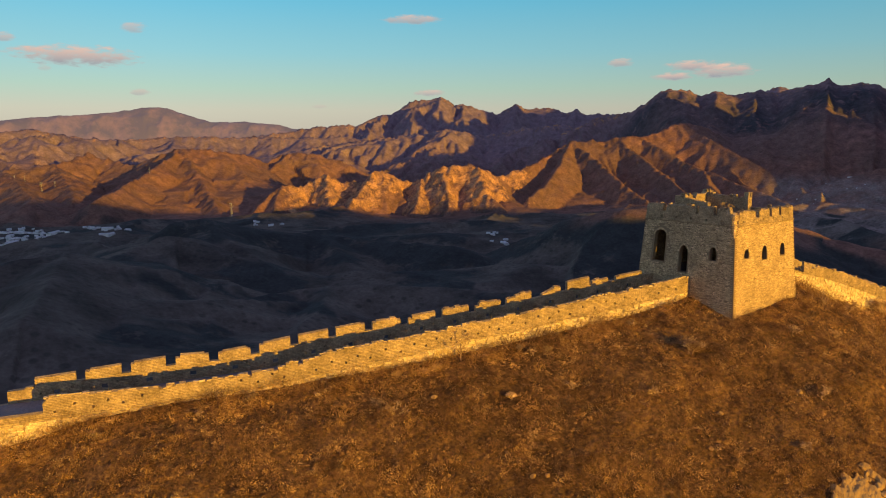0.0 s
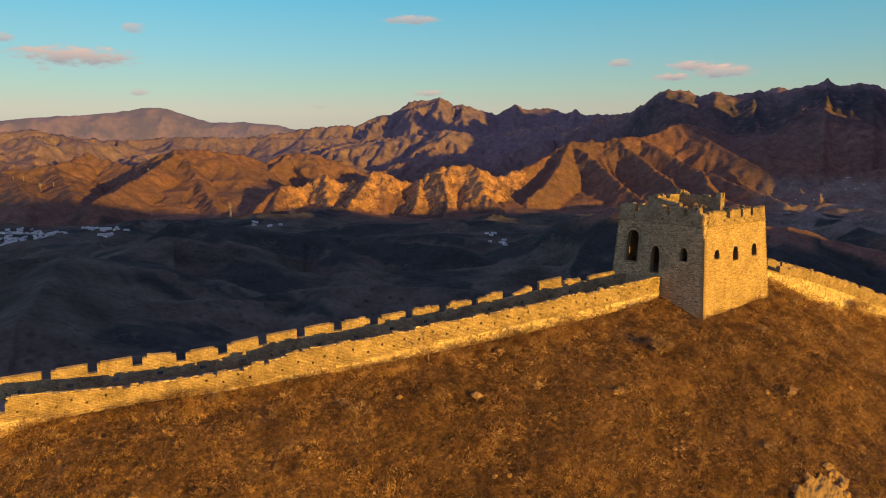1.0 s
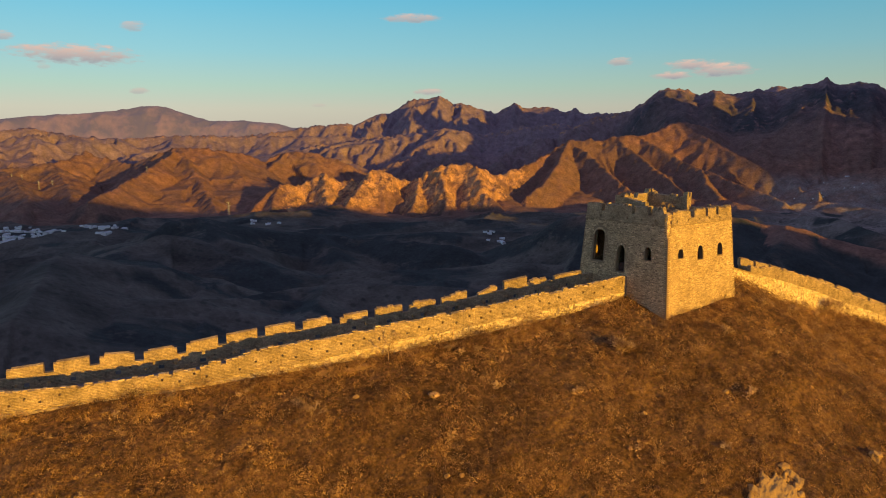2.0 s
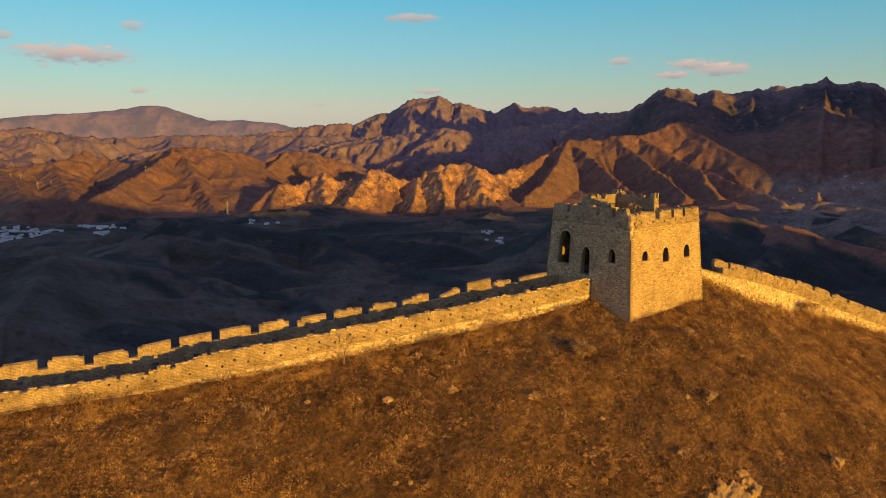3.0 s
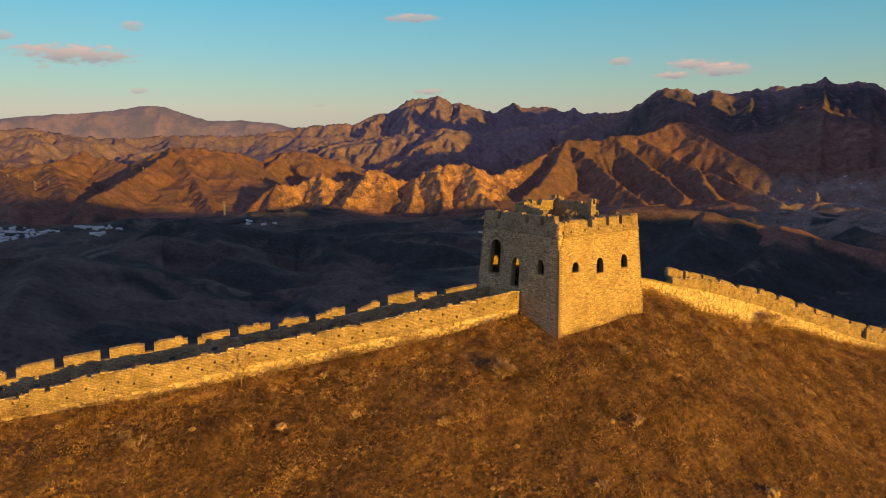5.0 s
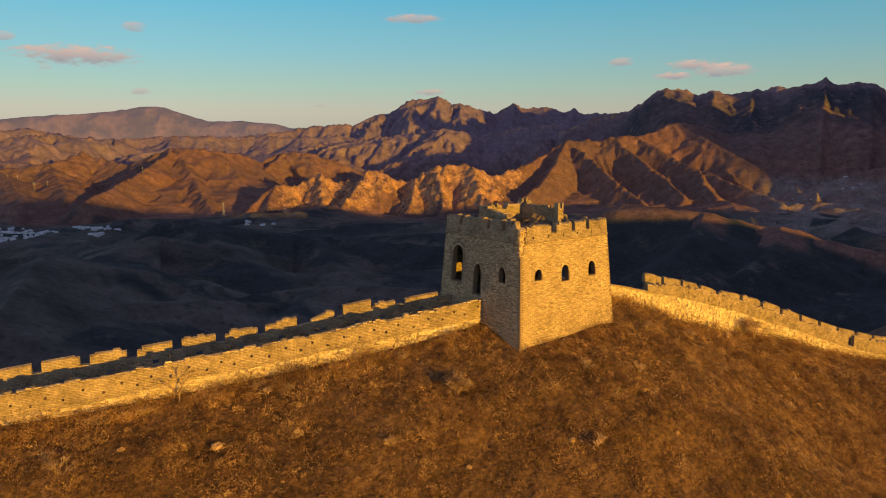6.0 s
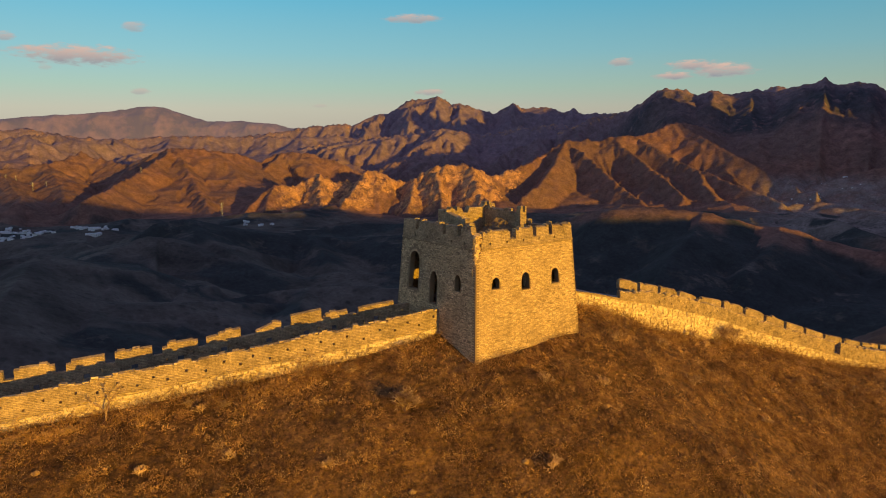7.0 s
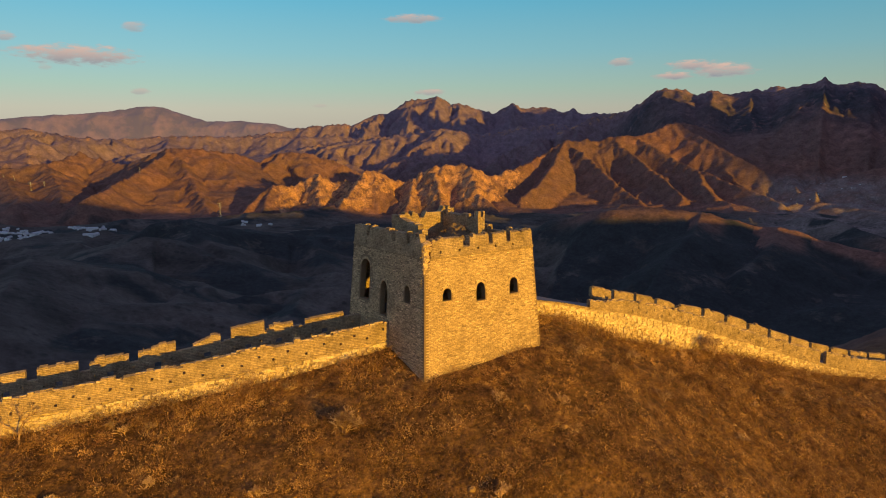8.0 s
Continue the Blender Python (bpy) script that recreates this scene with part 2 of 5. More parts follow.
def ground_material():
    """Dry grass, scrub, bare rock on the steeps, pine woods; far ranges paler and rosier, haze put into their colour.
    """
    k = Mat("dry_hillside", 1.0)
    pos = k.where("Position")
    sep = k.n.new("ShaderNodeSeparateXYZ")
    k.l.new(k.geo.outputs["True Normal"], sep.inputs[0])
    # rock: a distance map for the haze tint, not a kind of stone
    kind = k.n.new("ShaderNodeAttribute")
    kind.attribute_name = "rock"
    at = k.n.new("ShaderNodeAttribute")
    at.attribute_name = "pines_and_shade"
    big, mid = k.noise(pos, 0.004, 8, 0.62), k.noise(pos, 0.03, 8, 0.7)
    fine = k.noise(pos, 0.6, 8, 0.75)
    grass = k.mix(k.ramp(mid, (0.38, 0.0), (0.62, 1.0)), (0.170, 0.086, 0.064), (0.275, 0.138, 0.096))
    scrub = k.mix(k.ramp(fine, (0.35, 0.0), (0.65, 1.0)), (0.128, 0.076, 0.060), (0.225, 0.125, 0.090))
    c = k.mix(k.ramp(big, (0.40, 0.0), (0.58, 1.0)), grass, scrub)
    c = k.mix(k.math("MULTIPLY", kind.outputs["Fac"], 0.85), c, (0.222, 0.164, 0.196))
    rock = k.mix(k.ramp(mid, (0.35, 0.0), (0.7, 1.0)), (0.56, 0.295, 0.135), (0.27, 0.15, 0.085))
    bare = k.n.new("ShaderNodeAttribute")
    bare.attribute_name = "crags"
    steep = k.ramp(k.math("ADD", bare.outputs["Fac"], k.math("MULTIPLY", k.math("SUBTRACT", k.noise(pos, 0.05, 8, 0.75), 0.5), 1.6)), (0.45, 0.0), (0.65, 1.0))
    c = k.mix(steep, c, rock)
    near = k.n.new("ShaderNodeAttribute")
    near.attribute_name = "turf"
    c = k.mix(near.outputs["Fac"], c, k.mix(k.ramp(fine, (0.35, 0.0), (0.65, 1.0)), (0.085, 0.044, 0.018), (0.27, 0.142, 0.050)))
    # valley band coloured darker and greyer, adding to the shade it lies in
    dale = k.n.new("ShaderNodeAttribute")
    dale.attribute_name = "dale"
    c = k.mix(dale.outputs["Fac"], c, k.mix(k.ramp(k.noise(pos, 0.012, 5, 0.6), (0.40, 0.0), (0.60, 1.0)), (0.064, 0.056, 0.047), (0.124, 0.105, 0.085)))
    # terraced fields; their pale tone also makes up for sunlight blocked there
    tilled = k.n.new("ShaderNodeAttribute")
    tilled.attribute_name = "fields"
    c = k.mix(k.math("MULTIPLY", tilled.outputs["Fac"], k.ramp(k.noise(pos, 0.018, 5, 0.7), (0.36, 0.25), (0.62, 1.0))), c, (0.26, 0.205, 0.180))
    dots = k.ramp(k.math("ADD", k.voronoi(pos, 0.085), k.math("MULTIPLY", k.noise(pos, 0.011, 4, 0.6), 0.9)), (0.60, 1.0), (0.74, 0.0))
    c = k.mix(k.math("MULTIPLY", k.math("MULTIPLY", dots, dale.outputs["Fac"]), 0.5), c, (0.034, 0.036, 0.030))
    pines_and_shade = k.math("MULTIPLY", at.outputs["Fac"], k.ramp(k.noise(pos, 0.02, 8, 0.75), (0.36, 0.0), (0.46, 1.0)))
    # haze put into the dark tone too: bluer with distance
    c = k.mix(pines_and_shade, c, k.mix(kind.outputs["Fac"], (0.040, 0.044, 0.042), (0.058, 0.062, 0.080)))
    wild = k.math("SUBTRACT", 1.0, k.math("MULTIPLY", dale.outputs["Fac"], 0.25))
    c = k.mix(wild, c, k.mix(1.0, c, k.ramp(k.noise(pos, 0.035, 8, 0.75), (0.34, 0.66), (0.66, 1.34)), "MULTIPLY"))
    c = k.mix(near.outputs["Fac"], c, k.mix(1.0, c, k.ramp(k.noise(pos, 3.0, 6, 0.85), (0.36, 0.35), (0.64, 1.6)), "MULTIPLY"))
    c = k.mix(wild, c, k.mix(1.0, c, k.ramp(k.noise(pos, 0.2, 4, 0.7), (0.36, 0.78), (0.64, 1.22)), "MULTIPLY"))
    h = k.math("ADD", k.math("MULTIPLY", mid, 4.0), k.math("MULTIPLY", fine, near.outputs["Fac"]))
    return k.done(c, k.bump(h, 1.0, 0.8))


GROUND = ground_material()


# ---------- mesh helpers ----------
def link(name, mesh, material, parent=None, label="", kind=""):
    ob = new(name, mesh)
    if material:
        mesh.materials.append(material)
    if parent:
        ob.parent = parent
    return tagged(ob, label=label, kind=kind)


def thing(name, label, category, group="", kind="", at=(0, 0, 0)):
    ob = new(name)
    ob.location = at
    ob.empty_display_size = 0.3
    return tagged(ob, label, category, group, kind)


def under(ob, parent):
    """Makes ob a part of parent, and leaves it where it stands."""
    ob.parent = parent
    ob.matrix_parent_inverse = Matrix.Translation(-parent.location)
    return ob


class Build:
    """Collects faces with UVs in metres, then makes one mesh."""

    def __init__(self):
        self.v, self.f, self.uv = [], [], []

    def face(self, pts, uvs=None):
        i = len(self.v)
        self.v += [tuple(p) for p in pts]
        self.f.append(tuple(range(i, i + len(pts))))
        self.uv += uvs if uvs else [(p[0] + p[1], p[2]) for p in pts]

    def block(self, low, high, uv_low=None, uv_high=None):
        """A solid from four corners below and four above, in the order front-left, front-right, back-right, back-left."""
        ul = uv_low or [(p[0] + p[1], p[2]) for p in low]
        uh = uv_high or [(p[0] + p[1], p[2]) for p in high]
        for a, b in ((0, 1), (1, 2), (2, 3), (3, 0)):
            self.face([low[a], low[b], high[b], high[a]], [ul[a], ul[b], uh[b], uh[a]])
        self.face([high[0], high[1], high[2], high[3]], [(p[0], p[1]) for p in high])
        self.face([low[3], low[2], low[1], low[0]], [(p[0], p[1]) for p in reversed(low)])

    def mesh(self, name):
        me = bpy.data.meshes.new(name)
        me.from_pydata(self.v, [], self.f)
        layer = me.uv_layers.new(name="UVMap")
        layer.data.foreach_set("uv", np.array(self.uv, dtype=np.float32).ravel())
        me.validate()
        me.update()
        return me


def columns(b, spot, cuts, low, high, holes=(), d0=0.0, d1=0.4, peak=0.0):
    """A wall of upright strips. spot(u, z, d) gives a place at u along, height z, depth d. low(u) and high(u): bottom and top.
    holes: (u0, u1, bottom(u), top(u)); they go right through."""
    marks = sorted(set([round(c, 4) for c in cuts] + [round(e, 4) for h in holes for e in np.linspace(h[0], h[1], h[4] + 1 if len(h) > 4 else 2)]))
    for u0, u1 in zip(marks, marks[1:]):
        m = (u0 + u1) / 2
        spans, z0 = [], (low(u0), low(u1))
        for h in sorted([h for h in holes if h[0] < m < h[1]], key=lambda h: h[2](m)):
            spans.append((z0, (h[2](u0), h[2](u1))))
            z0 = (h[3](u0), h[3](u1))
        e = (u1 - u0) * 0.001
        spans.append((z0, (high(u0 + e), high(u1 - e))))
        for (a0, a1), (b0, b1) in spans:
            if b0 - a0 < 0.005 and b1 - a1 < 0.005:
                continue
            lo = [spot(u0, a0, d0), spot(u1, a1, d0), spot(u1, a1, d1), spot(u0, a0, d1)]
            hi = [spot(u0, b0, d0), spot(u1, b1, d0), spot(u1, b1, d1), spot(u0, b0, d1)]
            b.block(lo, hi, [(u0, a0), (u1, a1), (u1 + d1, a1), (u0 + d1, a0)], [(u0, b0), (u1, b1), (u1 + d1, b1), (u0 + d1, b0)])
        if peak:
            # a ridged coping, steeper in front
            dm = d0 + 0.6 * (d1 - d0)
            r0, r1 = spot(u0, b0 + peak, dm), spot(u1, b1 + peak, dm)
            for pts in ([hi[0], hi[1], r1, r0], [r0, r1, hi[2], hi[3]], [hi[0], r0, hi[3]], [hi[1], hi[2], r1]):
                b.face(pts, [(q[0], q[1] + q[2]) for q in pts])


def arch(u0, u1, sill, spring, crown):
    """An arched opening for columns()."""
    c, w = (u0 + u1) / 2, (u1 - u0) / 2
    return (u0, u1, lambda u: sill, lambda u: spring + (crown - spring) * math.sqrt(max(0, 1 - min(1, abs(u - c) / w) ** 2.0)), 10)

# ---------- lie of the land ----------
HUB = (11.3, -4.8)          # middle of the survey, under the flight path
AHEAD = 54.0               # bearing 0, in degrees from the x axis

# foot of the wall on the hillside, and the ground there, from west to east
WALL_X = (-400, -60, -40, 2.3, 25.25, 52.85, 62, 80, 89.3, 104.8, 113, 130, 160, 400, 900)
WALL_Y = (160, 67.3, 61.7, 49.9, 43.5, 35.8, 36.2, 36.1, 35.8, 32.0, 29.9, 25.5, 18, -60, -160)
# past x = 160 the ridge is unseen; heights there shape the valley shadow
FOOT_X = (-400, -60, -20, 2.3, 4, 7, 12, 17, 21.6, 26.4, 33.5, 38, 45.8, 52.9, 57, 62, 66.3, 69.1, 72.4, 76, 78.3, 83.9, 87.5, 92, 95.7, 99.6, 103.7, 108, 113, 130, 160, 250, 390, 560, 700, 800, 930, 1020, 1090, 1160, 1230, 1340, 1400, 1500, 1620, 1700, 1770, 2000, 2300, 2600, 3200)
FOOT_Z = (-70, -11, -6, -4.15, -3.9, -3.1, -2.7, -2.6, -2.3, -2.05, -1.4, -0.95, -0.07, 1.2, 1.6, 1.9, 1.29, 0.4, -0.8, -2.4, -3.1, -4.7, -5.4, -6.6, -7.8, -8.9, -10.2, -10.9, -12, -15, -10, 14, 16, -20, -40, -45, -46, -58, -84, -70, -52, -52, -95, -95, -62, -66, -92, -100, -80, -20, -20)
COS_FOOT = 0.965


def hillside(x, y):
    """The ridge that carries the wall."""
    zc = np.interp(x, FOOT_X, FOOT_Z)
    d = (np.interp(x, WALL_X, WALL_Y) - y) * COS_FOOT
    near = np.where(d < 20, 0.30 * d + 0.012 * d * d, 10.8 + 0.72 * (d - 20))
    near = np.where(d > 160, 10.8 + 0.72 * 140 + 0.25 * (d - 160), near)
    far = np.maximum(-d - 4.6, 0) * 0.62
    lumps = fbm(x / 9, y / 9, 4, 40) * 0.9 + fbm(x / 30, y / 30, 3, 44) * 1.6
    ramp = smooth(0.5, 9, d) + smooth(5, 15, -d)
    return zc - np.where(d > 0, near, far + 0.25 * smooth(0, 1, -d)) + lumps * ramp


RIDGES, SPINES = [], []


def ridge(name, dist, steep, wide, slant, deep, crest):
    """A long range across the view: distance, steepness in front, spacing and slant of its ribs, their depth, (bearing, height of the crest)."""
    RIDGES.append((dist, steep, wide, slant, deep, np.array(crest).T))


def spine(name, steep, *crest):
    """A spur that runs any way: steepness of its flanks, then (bearing, distance, height) along its crest."""
    b, r, h = np.array(crest, float).T
    a = np.radians(AHEAD - b)
    SPINES.append((name, steep, HUB[0] + r * np.cos(a), HUB[1] + r * np.sin(a), h))


ridge("blue_peak", 4850, 0.4, 400, 0.2, 20, ((21, 200), (22.7, 276), (23.8, 314), (24.7, 338), (25.6, 309), (27.1, 265), (29, 200)))
ridge("centre_peaks", 4250, 0.46, 480, -0.6, 120, ((-20, -20), (-15.2, 46), (-11.8, 91), (-8.3, 119), (-7.2, 109), (-5.2, 174), (-4.3, 180), (-2.7, 252), (-0.9, 268), (-0.4, 278), (0.7, 225), (1.3, 238), (2.7, 198), (4.0, 171), (5.7, 236), (6.2, 203), (8.0, 211), (9.6, 174), (10.2, 196), (11.1, 166), (13.0, 164), (16, 150), (22, 60)))
ridge("centre_foothills", 3500, 0.3, 300, -0.6, 60, ((-14, -60), (-10, 0), (-6, 20), (-3, 50), (0, 70), (3, 40), (6, 80), (9, 90), (12, 60), (15, 30), (20, -60)))
ridge("dark_mountains", 3200, 0.42, 420, 0.4, 90, ((9, 40), (11.7, 112), (14.3, 136), (15.5, 173), (16.5, 219), (17.1, 230), (18.5, 221), (19.4, 201), (20.3, 213), (21.7, 195), (23.2, 215), (24.7, 199), (26.5, 229), (27.2, 229), (27.8, 248), (28.3, 225), (29.1, 219), (29.5, 228), (30.8, 221), (31.4, 195), (36, 240), (46, 400)))
# unseen, east of the view: two heights added to shade the dark mountains
ridge("unseen_shade_massif", 2440, 1.5, 420, 0.3, 10, ((34.5, 40), (36.5, 220), (38.5, 350), (43, 400), (50, 380), (60, 350), (75, 250)))
ridge("unseen_shade_plateau", 2950, 1.6, 420, 0.3, 10, ((34.3, 120), (36, 400), (46, 430), (60, 380), (75, 250)))
ridge("west_folds", 3800, 0.22, 420, -0.5, 55, ((-46, 10), (-39.3, 21), (-34.9, 44), (-31.8, 63), (-30.1, 81), (-28.4, 56), (-24.8, 30), (-21.0, 43), (-16.9, 42), (-11.8, 35), (-8.3, 46), (-5.7, 10), (-2, -60)))
spine("west_spur", 0.36, (-34.62, 760, -97), (-32.64, 770, -94), (-30.58, 780, -92), (-29.16, 790, -92), (-27.03, 800, -103), (-24.43, 800, -116), (-22.1, 790, -127), (-20.11, 770, -135), (-17.65, 740, -145), (-14.67, 699, -154), (-10.69, 659, -166))
spine("west_spur_arm", 0.34, (-29.16, 790, -92), (-30.77, 640, -97), (-32.36, 540, -101))
spine("west_spur_fold", 0.34, (-24.43, 800, -116), (-25.16, 680, -121), (-26.31, 570, -123))
spine("west_spur_toe", 0.34, (-20.11, 770, -135), (-19.85, 640, -138), (-20.85, 540, -139))
spine("middle_ridge", 0.34, (-17.65, 740, -145), (-15.91, 755, -145), (-13.26, 779, -146), (-10.56, 789, -144), (-6.9, 789, -143), (-2.27, 779, -146), (2.87, 759, -148), (8.88, 739, -145))
spine("middle_toe", 0.34, (-10.56, 789, -144), (-11.55, 669, -146), (-13.43, 589, -145))
spine("knoll", 0.30, (-25.86, 960, -122), (-23.89, 1000, -115), (-22.29, 1020, -109), (-21.1, 1020, -112), (-19.71, 1000, -122), (-18.09, 970, -133))
spine("pine_hill", 0.40, (-23.9, 1120, -136), (-22.72, 1150, -115), (-21.81, 1160, -103), (-20.68, 1160, -99), (-18.97, 1170, -104), (-16.91, 1170, -116), (-15.22, 1179, -126), (-12.18, 1199, -136), (-8.61, 1199, -143), (-4.06, 1149, -147), (0.56, 1099, -149))
spine("pine_arm", 0.36, (-19.59, 1160, -101), (-17.41, 1020, -127), (-14.49, 929, -146))
spine("pine_fold", 0.36, (-10.4, 1199, -139), (-9.11, 1059, -154), (-8.24, 979, -166))
spine("brown_hills", 0.52, (-33.97, 2700, -76), (-32.04, 2650, -73), (-30.01, 2650, -60), (-28.25, 2700, -50), (-26.77, 2800, -20), (-25.34, 2750, -47), (-23.86, 2650, -65), (-22.28, 2600, -30), (-20.27, 2550, -3), (-18.26, 2550, -11), (-16.2, 2600, -24), (-14.12, 2649, -59), (-12.8, 2699, -26), (-11.93, 2699, -20), (-10.19, 2699, -35), (-8.43, 2699, -58), (-7.02, 2699, -94))
spine("brown_arm", 0.65, (-20.27, 2550, -3), (-21.92, 2400, -49), (-23.54, 2250, -85), (-25.11, 2100, -108), (-26.65, 1980, -125))
spine("brown_nose", 0.6, (-20.27, 2550, -3), (-19.57, 2350, -75), (-18.64, 2150, -133), (-17.89, 1950, -173))
spine("brown_back", 0.65, (-12.36, 2699, -20), (-14.14, 2549, -86), (-15.88, 2450, -118), (-17.19, 2300, -157))
spine("brown_toe", 0.47, (-32.04, 2650, -73), (-31.14, 2300, -104), (-30.55, 2000, -127))
spine("brown_fold", 0.47, (-28.96, 2690, -53), (-28.35, 2400, -96), (-27.91, 2100, -132))
spine("lit_cliffs", 0.81, (-15.56, 1950, -172), (-14.89, 1999, -153), (-14.0, 2049, -126), (-13.24, 2079, -109), (-12.02, 2119, -112), (-10.92, 2149, -104), (-10.38, 2149, -88), (-9.57, 2149, -80), (-8.48, 2149, -102), (-6.68, 2129, -101), (-5.99, 2119, -73), (-4.86, 2129, -68), (-3.97, 2149, -103), (-2.38, 2149, -103), (-1.69, 2149, -81), (-0.55, 2149, -61), (2.18, 2149, -54), (2.86, 2169, -70), (4.0, 2199, -93), (5.58, 2249, -76), (6.92, 2319, -57), (8.02, 2399, -35), (8.9, 2449, -11))
spine("cliff_rib", 0.72, (-13.24, 2079, -109), (-13.53, 2009, -135), (-13.92, 1939, -164))
spine("cliff_rib_two", 0.78, (-9.57, 2149, -80), (-9.53, 2039, -131), (-9.66, 1929, -178))
spine("cliff_rib_three", 0.78, (-5.99, 2119, -73), (-7.15, 2019, -122), (-8.18, 1919, -172))
spine("cliff_rib_four", 0.78, (-2.15, 2149, -96), (-2.38, 2039, -133), (-2.71, 1949, -167))
spine("cliff_rib_five", 0.72, (2.4, 2149, -56), (2.96, 2009, -122), (4.48, 1919, -167))
spine("cliff_rib_six", 0.78, (-0.55, 2149, -61), (-0.1, 2029, -116), (0.13, 1949, -158))
spine("ribbed_hill", 0.65, (8.9, 2449, -11), (9.77, 2479, 11), (11.29, 2519, 19), (12.17, 2529, 8), (13.23, 2539, 25), (15.13, 2559, 29), (16.38, 2599, 39), (17.39, 2649, 66), (17.99, 2659, 74), (19.41, 2679, 68), (20.64, 2699, 37), (22.07, 2719, -12), (23.66, 2718, -51))
spine("rib_one", 0.85, (9.77, 2479, 11), (11.1, 2399, -25), (12.67, 2279, -76), (14.44, 2149, -128), (15.76, 2059, -160))
spine("rib_two", 0.8, (9.77, 2479, 11), (8.93, 2299, -60), (7.84, 2149, -114), (6.51, 2049, -146))
spine("rib_three", 0.85, (13.23, 2539, 25), (14.76, 2429, -25), (16.5, 2299, -75), (18.01, 2179, -119), (18.74, 2099, -142))
spine("rib_four", 0.8, (15.13, 2559, 29), (16.64, 2479, -11), (18.13, 2399, -51), (19.78, 2329, -74), (21.82, 2229, -105), (23.8, 2148, -127), (25.66, 2068, -150))
spine("rib_five", 0.75, (17.99, 2659, 74), (20.06, 2559, 21), (22.1, 2449, -33), (24.28, 2378, -77))
spine("rib_six", 0.75, (19.78, 2329, -74), (20.24, 2199, -110), (21.09, 2099, -143))
spine("terrace_spur", 0.36, (33.24, 2948, 54), (31.62, 2848, 21), (30.42, 2748, -16), (29.12, 2648, -55), (27.79, 2548, -95))
spine("terrace_fold", 0.28, (34.04, 2518, -40), (32.8, 2498, -54), (30.88, 2448, -79), (28.87, 2398, -104), (26.78, 2328, -132))
spine("terrace_knolls", 0.30, (34.37, 1848, -152), (32.03, 1898, -151), (30.74, 1948, -147), (29.01, 1948, -147), (27.42, 1948, -157))
spine("terrace_edge", 0.38, (27.27, 1718, -150), (29.07, 1658, -148), (30.14, 1598, -152), (32.16, 1498, -159), (34.54, 1418, -166))
spine("east_spur", 0.44, (9.66, 1119, -104), (11.87, 1109, -93), (14.03, 1099, -85), (17.43, 1109, -84), (18.89, 1119, -87), (20.73, 1129, -91), (23.13, 1148, -104), (24.69, 1158, -111), (26.01, 1163, -111), (27.33, 1168, -119), (29.16, 1178, -130), (30.93, 1178, -138), (32.23, 1168, -141), (35.27, 1118, -151))
spine("east_fold", 0.42, (20.73, 1129, -91), (19.4, 989, -113), (18.03, 899, -130))
spine("east_toe", 0.42, (26.01, 1163, -111), (25.18, 1028, -128), (23.74, 918, -142))


def flank(k, x, y):
    """Height of spur k at each place, and the distance to its crest."""
    name, steep, px, py, h = SPINES[k]
    best, zc, along, off = np.full(x.shape, 1e9), np.zeros(x.shape), np.zeros(x.shape), np.zeros(x.shape)
    run = 0.0
    for i in range(len(px) - 1):
        ex, ey = px[i + 1] - px[i], py[i + 1] - py[i]
        n = math.hypot(ex, ey)
        t = np.clip(((x - px[i]) * ex + (y - py[i]) * ey) / (n * n), 0, 1)
        gx, gy = x - px[i] - t * ex, y - py[i] - t * ey
        d = np.hypot(gx, gy)
        nearer = d < best
        best = np.where(nearer, d, best)
        zc = np.where(nearer, h[i] + t * (h[i + 1] - h[i]), zc)
        along = np.where(nearer, run + t * n, along)
        off = np.where(nearer, np.sign(ex * gy - ey * gx), off)
        run += n
    ribs = 1 - np.minimum(np.abs(gnoise(along / 120 + 0.3 * best / 120, best / 330 + 5.3 * off + 3.1 * k, 160 + k)) * 2.0, 1)
    fall = steep * best * (1 - 0.3 * smooth(60, 420, best)) + (0.72 - ribs) * np.minimum(best * 0.34, 24)
    return zc - np.maximum(fall, 0.08 * best), best


